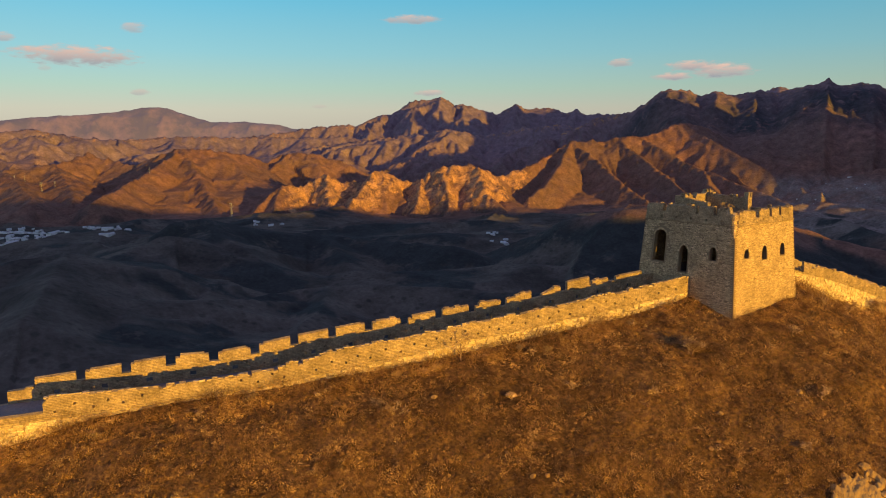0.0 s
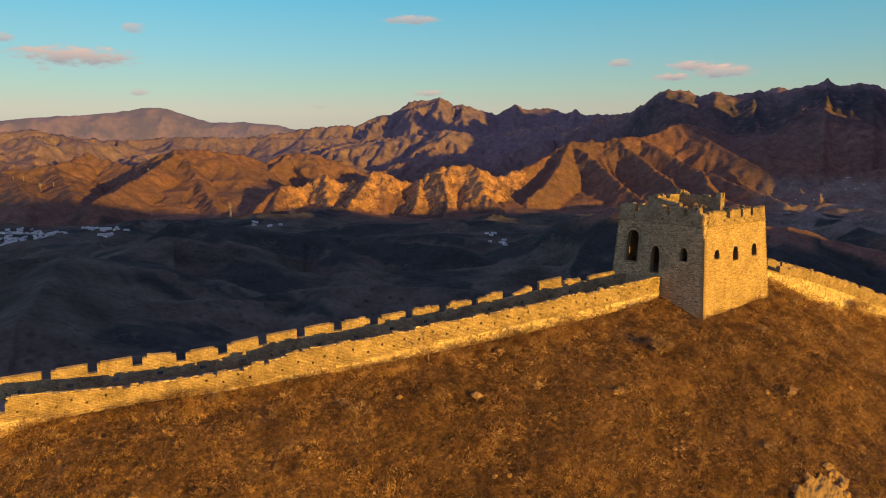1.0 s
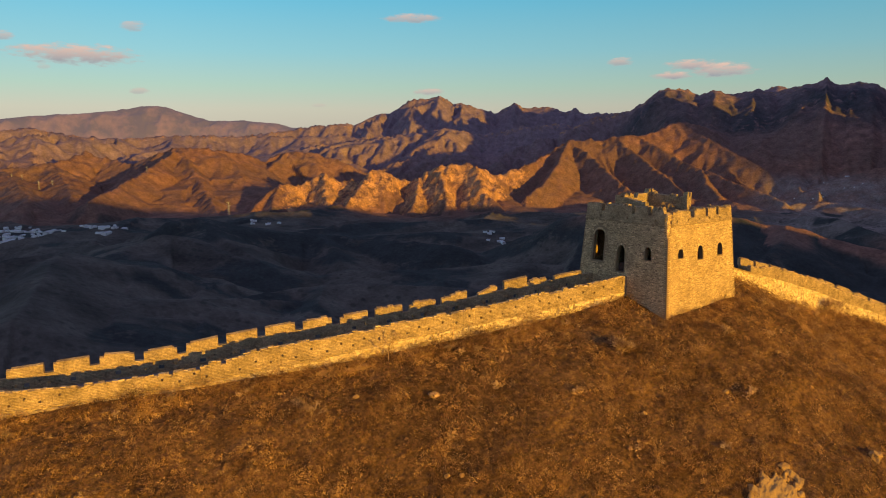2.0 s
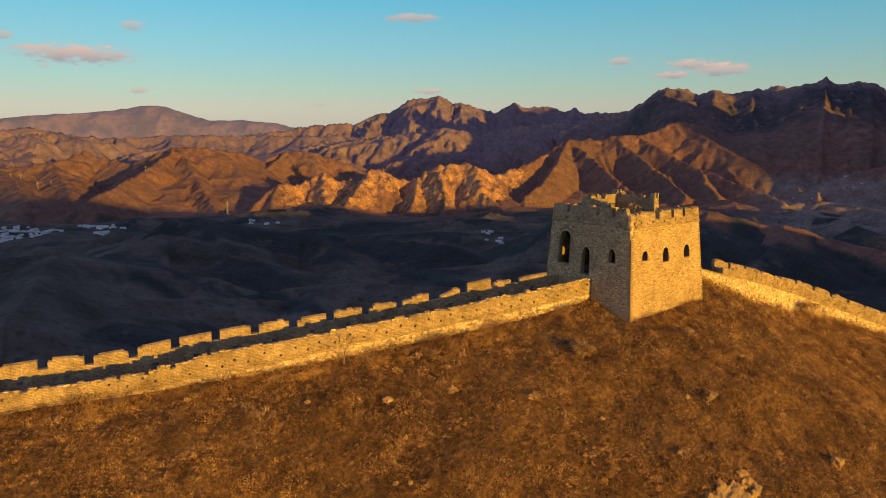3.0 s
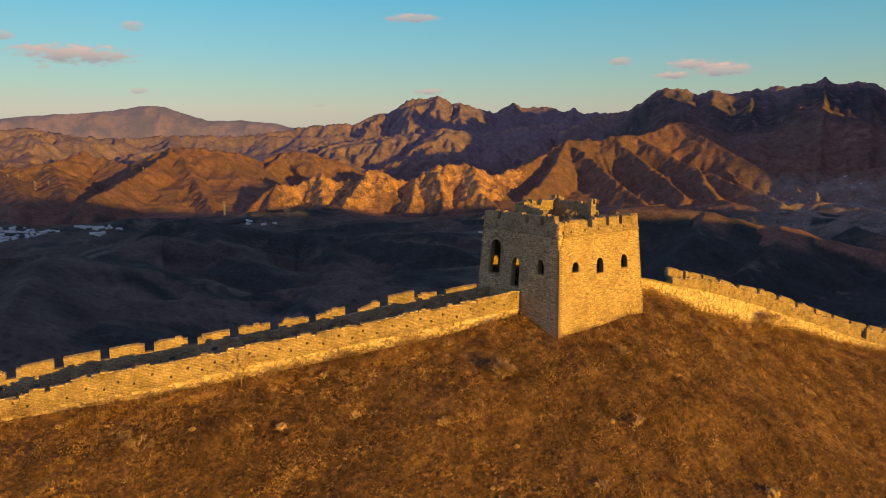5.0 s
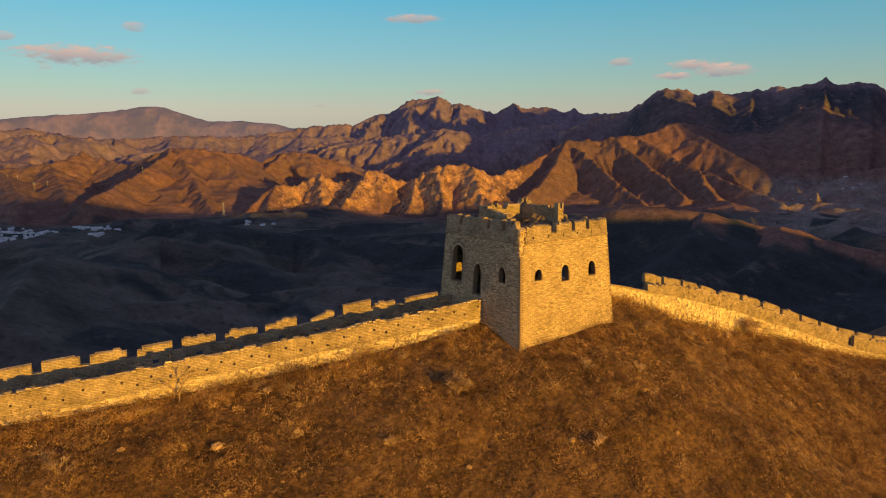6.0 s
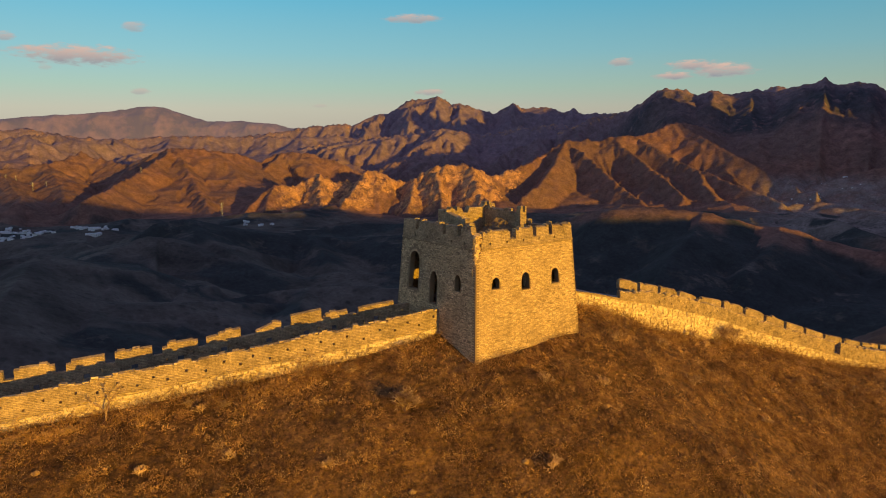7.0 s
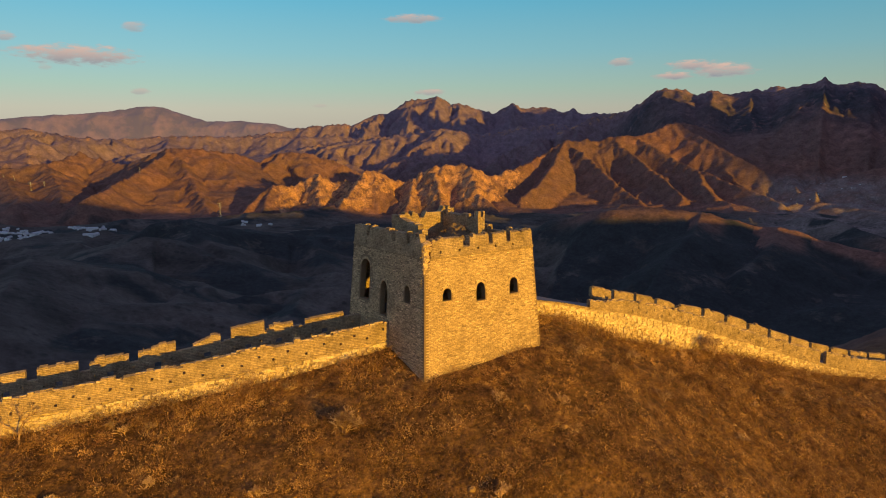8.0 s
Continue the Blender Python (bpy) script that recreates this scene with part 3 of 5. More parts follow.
def land(r, bearing):
    """The ground before water cut it, at a distance from HUB and a bearing, with the distance to the nearest crest."""
    a = np.radians(AHEAD - bearing)
    x, y = HUB[0] + r * np.cos(a), HUB[1] + r * np.sin(a)
    bend = fbm(x / 420, y / 420, 2, 5)
    floor = -190 + 70 * smooth(2100, 4300, r) + 9 * fbm(x / 240, y / 240, 3, 31) + 34 * ridged(x / 420, y / 420, 2, 11) * smooth(250, 700, r)
    z = np.where((np.abs(bearing) < 40) & (r > 700), floor, np.maximum(hillside(x, y), floor))
    edge = np.full(np.shape(r), 400.0)
    for i, (dist, steep, wide, slant, deep, (b, h)) in enumerate(RIDGES):
        away = r - dist * (1 + 0.03 * gnoise(bearing / 5.0, bearing * 0 + dist))
        s = np.radians(bearing) * dist
        gap = np.abs(away)
        ribs = 1 - np.minimum(np.abs(gnoise((s + slant * away) / wide + 0.6 * bend, gap / (wide * 2.6) + 3.7 * i, 60 + i)) * 2.0, 1)
        top = np.interp(bearing, b, h, left=-400, right=-400)
        fall = np.where(away < 0, steep, max(0.5, steep * 0.8)) * gap + (0.75 - ribs) * np.minimum(gap * 0.6, deep)
        here = top - np.maximum(fall, 0.05 * gap)
        edge = np.where(here > z, gap, edge)
        z = np.maximum(z, here)
    wx, wy = x + 9 * fbm(x / 150, y / 150, 3, 205), y + 9 * fbm(x / 150, y / 150, 3, 215)
    for k, (name, steep, px, py, h) in enumerate(SPINES):
        near = (x > px.min() - 560) & (x < px.max() + 560) & (y > py.min() - 560) & (y < py.max() + 560) & (r > 330)
        here, gap = flank(k, wx[near], wy[near])
        over = here > z[near]
        edge[near] = np.where(over, gap, edge[near])
        z[near] = np.maximum(z[near], here)
    return x, y, z, edge


def gullies(px, py, dx, dy):
    """Furrows along the slope: waves across the direction (dx, dy), one phase to a cell, blended. Height and its slope."""
    ix, iy = np.floor(px), np.floor(py)
    fx, fy = px - ix, py - iy
    total = np.zeros((3,) + px.shape)
    weight = np.zeros(px.shape)
    for i in (-1, 0, 1, 2):
        for j in (-1, 0, 1, 2):
            a = lattice(ix + i, iy + j, 7)
            qx, qy = fx - i + 0.35 * np.cos(a), fy - j + 0.35 * np.sin(a)
            w = np.exp(-2.0 * (qx * qx + qy * qy))
            m = 2 * math.pi * (qx * dx + qy * dy)
            total[0] += np.cos(m) * w
            sm = -np.sin(m) * w
            total[1] += sm * dx
            total[2] += sm * dy
            weight += w
    return total / weight


def erode(rr, bearing, x, y, z, edge):
    """Cuts gullies down every slope, each finer set branching off the last."""
    R = rr[:, None]
    gr = np.gradient(z, rr, axis=0)
    gb = -np.gradient(z, np.radians(bearing), axis=1) / R
    a = np.radians(AHEAD - bearing)[None, :]
    gx, gy = gr * np.cos(a) - gb * np.sin(a), gr * np.sin(a) + gb * np.cos(a)
    slope = np.hypot(gx, gy) + 1e-6
    k = np.minimum(slope * 2.6, 1.0) / slope
    sx, sy = -gy * k, gx * k
    cut, hx, hy = 0, 0, 0
    f, amp = 1 / 170.0, 1.0
    for n in range(4):
        e = gullies(x * f, y * f, sx - hy * 1.2, sy + hx * 1.2)
        cut = cut + e[0] * amp
        hx, hy = hx + e[1] * amp, hy + e[2] * amp
        f, amp = f * 2.1, amp * 0.48
    power = np.minimum(slope / 0.45, 1.2) * smooth(0, 110, edge) * smooth(330, 700, R) * np.minimum(R / 2200, 1)
    power = power * (1 - 0.55 * smooth(9, 15, bearing)[None, :] * smooth(2560, 2750, R))
    power = power * (0.34 + 0.66 * smooth(2650, 3000, R))
    return z + 23.0 * (cut - 0.25) * power


GRID = {}


def make_ground():
    fine = np.arange(-46, 46.01, 0.12)
    coarse = np.concatenate([np.arange(46.5, 70, 0.4), np.arange(70, 313, 2.5)])
    rr = np.concatenate([np.geomspace(14, 45, 14)[:-1], np.geomspace(45, 150, 150)[:-1], np.geomspace(150, 1500, 175)[:-1], np.linspace(1500, 3500, 275)[:-1], np.linspace(3500, 4900, 80)])
    parts = []
    for ring in (fine, np.where(coarse > 180, coarse - 360, coarse)):
        R, B = np.meshgrid(rr, ring, indexing="ij")
        x, y, z, edge = land(R, B)
        if ring is fine:
            z = erode(rr, fine, x, y, z, edge)
        z = z + (ridged(x / 60, y / 60, 3, 51) - 0.5) * (2 + 3 * smooth(2700, 3000, R)) * smooth(400, 1500, R) + fbm(x / 25, y / 25, 2, 53) * 1.5 * smooth(300, 900, R)
        z = z + (ridged(x / 75, y / 75, 3, 57) - 0.4) * 16 * smooth(1900, 3000, R) * smooth(120, 20, edge) * (1 - 0.5 * smooth(9, 15, B))
        z = z + (ridged(x / 30, y / 30, 2, 59) - 0.4) * 7 * smooth(1800, 2200, R) * smooth(60, 10, edge) * (1 - smooth(20, 24, B) * smooth(2800, 2600, R))
        # pine woods: the wooded hill, a belt behind the crest of the near spur, scattered stands
        belt = R - np.interp(B, (-34.6, -29.2, -24.4, -20.1, -14.7, -10.7), (760, 790, 800, 770, 700, 660))
        bias = -0.10 + 0.5 * smooth(-25, -22, B) * smooth(6, -6, B) * smooth(1000, 1080, R) * smooth(1450, 1300, R)
        # east spur's flank takes the pine tone as shade; its sunlit crest stays clear
        spur = smooth(8, 12, B) * smooth(1560, 1420, R) * smooth(500, 700, R)
        bias = bias + 0.8 * spur
        bias = bias + 0.5 * smooth(-4, 8, belt) * smooth(95, 60, belt) * smooth(-9, -12, B)
        pines_and_shade = smooth(0.0, 0.10, bias + 0.9 * fbm(x / 150, y / 150, 4, 71)) * smooth(300, 450, R) * smooth(2050, 1850, R) * (1 - spur * smooth(44, 24, edge) * smooth(1030, 1075, R))
        # the dark mountains take the same tone, adding to their shade below the crests
        pines_and_shade = np.maximum(pines_and_shade, np.clip(0.7 + 0.6 * fbm(x / 230, y / 230, 4, 83), 0.4, 0.95) * smooth(11, 15, B) * smooth(2750, 2850, R) * smooth(3700, 3400, R) * (0.25 + 0.75 * smooth(15, 90, edge)))
        crags = smooth(-15, -12, B) * smooth(9, 5, B) * smooth(150, 30, edge) * smooth(1850, 2000, R) * smooth(2350, 2250, R) * 0.62
        crags = np.maximum(crags, 0.45 * smooth(90, 10, edge) * smooth(2300, 3000, R))
        z = z + (ridged(x / 34, y / 34, 3, 63) - 0.45) * 20 * crags * smooth(2450, 2350, R)
        # dale darkens the shaded valley band but skips the sunlit spur crest
        parts.append([x, y, z, pines_and_shade, smooth(2450, 3600, R), crags, smooth(260, 160, R), smooth(200, 350, R) * smooth(2000, 1750, R) * (1 - spur * smooth(44, 24, edge) * smooth(1030, 1075, R)), smooth(22.5, 26, B) * smooth(1450, 1700, R) * smooth(3100, 2750, R) * smooth(-80, -115, z)])
    GRID["r"], GRID["b"], GRID["z"] = rr, fine, parts[0][2]
    # rock here is the distance map of the haze tint
    x, y, z, pines_and_shade, rock, crags, turf, dale, fields = [np.concatenate(p, axis=1) for p in zip(*parts)]
    n, m = x.shape
    co = np.empty((n * m + 1, 3), dtype=np.float32)
    co[:-1, 0], co[:-1, 1], co[:-1, 2] = x.ravel(), y.ravel(), z.ravel()
    co[-1] = (HUB[0], HUB[1], z[0].mean())
    i, j = np.meshgrid(np.arange(n - 1), np.arange(m), indexing="ij")
    k = (j + 1) % m
    quads = np.stack([i * m + j, i * m + k, (i + 1) * m + k, (i + 1) * m + j], axis=-1).reshape(-1, 4)
    fan = np.stack([np.full(m, n * m), (np.arange(m) + 1) % m, np.arange(m)], axis=-1)
    loops = np.concatenate([quads.ravel(), fan.ravel()]).astype(np.int32)
    starts = np.concatenate([np.arange(len(quads)) * 4, len(quads) * 4 + np.arange(m) * 3]).astype(np.int32)
    me = bpy.data.meshes.new("ground")
    me.vertices.add(len(co))
    me.vertices.foreach_set("co", co.ravel())
    me.loops.add(len(loops))
    me.loops.foreach_set("vertex_index", loops)
    me.polygons.add(len(starts))
    me.polygons.foreach_set("loop_start", starts)
    me.polygons.foreach_set("use_smooth", np.ones(len(starts), dtype=bool))
    for name, values in (("pines_and_shade", pines_and_shade), ("rock", rock), ("crags", crags), ("turf", turf), ("dale", dale), ("fields", fields)):
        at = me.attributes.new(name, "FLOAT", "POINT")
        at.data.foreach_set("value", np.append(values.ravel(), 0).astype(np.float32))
    me.update(calc_edges=True)
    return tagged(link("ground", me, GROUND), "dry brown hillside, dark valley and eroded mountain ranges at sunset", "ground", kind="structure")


make_ground()


def make_far_range():
    """The last hazy range on the skyline, a plain backdrop far beyond the rest."""
    b, h = np.array(((-60, 60), (-46, 80), (-39.2, 94), (-34.9, 127), (-31.7, 148), (-29.7, 169), (-26.5, 186), (-24.7, 204), (-22.3, 234), (-21.2, 232), (-20.3, 202), (-18.1, 144), (-15.6, 148), (-13.1, 127), (-10.1, 66), (-4, 0), (5, -60))).T
    bearing = np.arange(-60, 5, 0.1)
    n = 24
    co, quads = [], []
    for k in range(n):
        f = k / (n - 1)
        r = 4820 - 260 * (1 - f)
        a = np.radians(AHEAD - bearing)
        x, y = HUB[0] + r * np.cos(a), HUB[1] + r * np.sin(a)
        crest = np.interp(bearing, b, h) + 6 * fbm(bearing / 0.9, bearing * 0, 4, 91)
        z = -120 + (crest + 120) * (1 - (1 - f) ** 1.6) + 60 * (ridged(x / 200, y / 200, 4, 93) - 0.5) * math.sin(f * math.pi)
        co.append(np.stack([x, y, z], axis=-1))
    m = len(bearing)
    quads = [(i * m + j, i * m + j + 1, (i + 1) * m + j + 1, (i + 1) * m + j) for i in range(n - 1) for j in range(m - 1)]
    me = bpy.data.meshes.new("backdrop_range")
    me.from_pydata(np.concatenate(co).tolist(), [], quads)
    me.polygons.foreach_set("use_smooth", np.ones(len(quads), dtype=bool))
    k = Mat("hazy_far_range", 1.0)
    pos = k.where("Position")
    # haze put in as a mauve base colour and a faint glow
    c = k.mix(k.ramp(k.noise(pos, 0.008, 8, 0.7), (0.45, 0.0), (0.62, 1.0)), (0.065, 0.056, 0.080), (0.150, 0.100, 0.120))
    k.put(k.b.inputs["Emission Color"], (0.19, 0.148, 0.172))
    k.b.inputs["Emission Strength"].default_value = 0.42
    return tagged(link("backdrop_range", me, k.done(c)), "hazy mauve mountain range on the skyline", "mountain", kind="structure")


make_far_range()


# ---------- the wall west of the tower ----------
def table(xs, zs):
    return lambda u: float(np.interp(u, xs, zs))


def wall_spot(u, z, d):
    """A place on the wall: u is x along its foot, d the depth behind the face."""
    x0, x1 = u - 1.5, u + 1.5
    y0, y1 = np.interp((x0, x1), WALL_X, WALL_Y)
    n = math.hypot(x1 - x0, y1 - y0)
    return (u - (y1 - y0) / n * d, (y0 + y1) / 2 + (x1 - x0) / n * d, z)


def rough(seed, size, step=0.5):
    """A broken outline: steps of a course or two."""
    rng = random.Random(seed)
    offs = [round(rng.gauss(0, size) / 0.105) * 0.105 for _ in range(600)]
    return lambda u: offs[int((u + 100) / step) % 600]


def stairs(a, c, step=0.21):
    """Cuts just before and after each step of rough(), so that its steps stay upright."""
    out = [a, c]
    for k in range(math.ceil((a + 100) / step), int((c + 100) / step) + 1):
        out += [k * step - 100 - 0.004, k * step - 100 + 0.004]
    return [u for u in out if a <= u <= c]


W_WALK = table((-40, -20, 2.3, 5, 8.5, 12, 17, 19, 23, 27, 31.2, 35.8, 40.6, 45.7, 52.9), (-6.5, -4.4, -2.78, -2.72, -2.68, -2.5, -2.35, -2.2, -1.7, -1.3, -0.73, -0.28, 0.25, 0.8, 1.75))
W_TOP = table((-40, -20, 2.3, 4.4, 4.9, 8.5, 11.8, 15.3, 18.9, 22.8, 26.9, 31.2, 35.8, 40.6, 45.7, 52.85), (-5.4, -3.3, -1.66, -1.85, -1.37, -1.49, -1.59, -1.46, -1.08, -0.34, -0.08, 0.42, 0.9, 1.41, 2.05, 2.9))
W_CREST = table((-40, -20, 7, 13.5, 16.1, 18.2, 21, 26.5, 29.45, 32.3, 35, 37.9, 40.6, 46.07, 52.5), (-4.6, -2.6, -1.0, -0.54, -0.62, -0.43, -0.03, 0.55, 0.66, 0.92, 1.15, 1.42, 1.88, 2.65, 3.3))
E_WALK = table((62, 66.3, 69.1, 72.4, 76, 78.3, 83.9, 87.5, 92, 95.7, 99.6, 103.7, 108, 113, 130, 160), (2.95, 2.33, 1.72, 0.82, 0.0, -0.6, -2.2, -3.3, -4.94, -6.13, -7.6, -9.05, -10.25, -11.4, -14.5, -11))
E_TOP = table((62, 66.3, 69.1, 72.4, 76, 78.3, 83.9, 87.5, 92, 95.7, 99.6, 103.7, 108, 113, 130, 160), (3.05, 2.5, 1.95, 1.4, 0.96, 0.5, -1.0, -2.2, -3.78, -5.06, -6.4, -7.65, -8.85, -9.95, -13.2, -9.8))
E_CREST = table((70, 77, 79.5, 82.7, 86, 90.4, 95.4, 98.2, 100.9, 107.9, 113.9, 130, 160), (3.6, 1.72, 1.1, 0.26, -0.55, -2.0, -3.5, -4.5, -5.6, -8.1, -9.75, -13.0, -9))
FOOT = table(FOOT_X, FOOT_Z)


def weep_holes(u0, u1, base, pitch=0.95):
    """Two staggered rows of small square holes through a parapet."""
    out, k, u = [], 0, u0
    while u < u1:
        z = (0.28 if k % 2 else 0.62) + 0.05 * math.sin(u * 7.3)
        out.append((u, u + 0.15, (lambda v, z=z: base(v) + z), (lambda v, z=z: base(v) + z + 0.16)))
        u, k = u + pitch * (1 + 0.18 * math.sin(u * 5.1)), k + 1
    return out


TOPS = {}


def make_wall(name, label, u0, u1, walk_z, top_z, crest_z, merlons, breaches, merlon_h, seed, far_start, near_start):
    """One stretch: stone base, string course, walkway, low broken parapet in front, crenellated parapet behind."""
    wall = thing(name, label, "wall", kind="structure", at=wall_spot((u0 + u1) / 2, walk_z((u0 + u1) / 2), 2))
    cuts = list(np.arange(u0, u1, 0.6)) + [u1]
    jig, jag = rough(seed, 0.03), rough(seed + 1, 0.05, 0.4)
    b = Build()
    columns(b, lambda u, z, d: wall_spot(u, z, d - 0.06 * (walk_z(u) - z) * (1 if d < 2 else -1)), cuts, lambda u: FOOT(u) - 1.6, lambda u: walk_z(u) - 0.04, d0=0.03, d1=4.3)
    under(link("stone_base", b.mesh("stone_base"), STONE, label="rough pale field-stone base"), wall)
    b = Build()
    columns(b, wall_spot, cuts, lambda u: walk_z(u) - 0.05, lambda u: walk_z(u) + 0.05, d0=-0.05, d1=0.42)
    under(link("string_course", b.mesh("string_course"), BRICK), wall)
    b = Build()
    columns(b, wall_spot, cuts, lambda u: walk_z(u) - 0.3, lambda u: walk_z(u) + 0.02, d0=0.44, d1=3.82)
    under(link("walkway", b.mesh("walkway"), PAVING, label="worn grey brick walkway"), wall)
    near_cuts = stairs(near_start, u1, 0.4)
    holes = [h for h in weep_holes(near_start + 0.3, u1 - 0.3, walk_z) if top_z(h[0]) > walk_z(h[0]) + 1.0]
    gaps = [(a, c, (lambda u, g=g: walk_z(u) + g), (lambda u: 99.0)) for a, c, g in breaches]
    holes = [h for h in holes if not any(g[0] - 0.2 < h[0] < g[1] + 0.2 for g in gaps)]

    def top(u):
        t = top_z(u) + jag(u)
        for a, c, g in breaches:
            if a <= u <= c:
                t = min(t, walk_z(u) + g)
        return max(t, walk_z(u) + 0.1)
    TOPS[name] = top
    b = Build()
    columns(b, wall_spot, near_cuts + [e for a, c, g in breaches for e in (a, c)], lambda u: walk_z(u) + 0.05, top, holes, 0.0, 0.40, 0.09)
    under(link("parapet", b.mesh("parapet"), BRICK, label="low broken brick parapet with small square holes"), wall)
    # behind: solid up to the crenels, then merlons
    low_top = lambda u: min(crest_z(u + 1.0) - merlon_h + jig(u), 99)
    ports = [((a + c) / 2 - 0.2, (a + c) / 2 + 0.2, (lambda u: walk_z(u) + 0.22), (lambda u: walk_z(u) + 0.60)) for a, c, *_ in merlons if low_top(a) > walk_z(a) + 0.75]
    dots = [(a + e, a + e + 0.12, (lambda u, h=h: walk_z(u) + h), (lambda u, h=h: walk_z(u) + h + 0.12)) for a, c, *_ in merlons for e, h in ((0.25, 0.38), (c - a - 0.35, 0.62)) if low_top(a) > walk_z(a) + 0.85]
    b = Build()
    columns(b, wall_spot, stairs(far_start, u1, 0.5), lambda u: walk_z(u) + 0.0, low_top, ports + dots, 3.84, 4.26)
    under(link("rear_parapet", b.mesh("rear_parapet"), BRICK, label="brick parapet with square drain openings"), wall)
    for i, (a, c, h, lean) in enumerate(merlons):
        b = Build()
        mj = rough(seed + 20 + i, 0.035, 0.44)
        worn = random.Random(seed + 70 + i)
        e0, e1 = worn.choice((0.0, 0.0, 0.105, 0.21)), worn.choice((0.0, 0.0, 0.0, 0.105))
        nick = lambda u, a=a, c=c, e0=e0, e1=e1: (e0 if u < a + 0.3 else 0) + (e1 if u > c - 0.3 else 0)
        columns(b, wall_spot, stairs(a, c, 0.22) + [a + 0.3, c - 0.3], lambda u: low_top(u) - 0.12, lambda u: low_top(u) + (crest_z(u + 1.0) - low_top(u)) * h * (1 if lean == 0 else min(1, 0.45 + 0.55 * ((u - a) if lean > 0 else (c - u)) / (c - a) * 1.6)) + mj(u) - nick(u) - 0.06, d0=3.86, d1=4.24, peak=0.09)
        under(link("merlon", b.mesh("merlon"), BRICK), wall)
    return wall


west_merlons = [(r - 1.03 - 2.2, r - 1.03, 1.0, 0) for r in (9.8, 12.6, 15.44, 18.26, 21.08, 23.87, 26.65, 29.45, 32.29, 35.09, 37.9, 40.63)]
west_merlons += [(3.6, 6.0, 0.95, 0), (40.6, 42.3, 0.75, 0.5), (42.95, 45.05, 1.12, 0), (45.05, 46.9, 0.5, 0), (47.7, 50.3, 0.55, 0)]
make_wall("great_wall_west", "crenellated old brick and stone wall climbing the ridge to the tower", -40, 52.75, W_WALK, W_TOP, W_CREST, west_merlons,
          [(-8, 4.6, 0.35), (18.4, 18.7, 0.85), (20.0, 20.35, 0.92), (16.7, 16.95, 0.8)], 0.70, 3, 2.0, -40)
east_merlons = [(76.4 + 3.03 * i, 79.0 + 3.03 * i, 1.0, 0) for i in range(17)]
make_wall("great_wall_east", "crenellated old brick and stone wall descending the ridge beyond the tower", 61.9, 150, E_WALK, E_TOP, E_CREST, east_merlons,
          [(103.6, 104.5, 0.12)], 0.85, 7, 76.8, 72.0)


# ---------- the tower ----------
TC = (57.33, 36.75)


def half(z):
    return 4.95 - 0.06 * z, 4.98 - 0.07 * z


def tower_spot(side):
    """spot() for one side of the tower: u runs along x or y, mitred at the corners."""
    def spot(u, z, d):
        hx, hy = half(z)
        if side in "SN":
            k = (u - TC[0]) / half(5.0)[0] * hx
            return (TC[0] + max(d - hx, min(hx - d, k)), TC[1] + (hy - d) * (-1 if side == "S" else 1), z)
        k = (u - TC[1]) / half(5.0)[1] * hy
        return (TC[0] + (hx - d) * (-1 if side == "W" else 1), TC[1] + max(d - hy, min(hy - d, k)), z)
    return spot


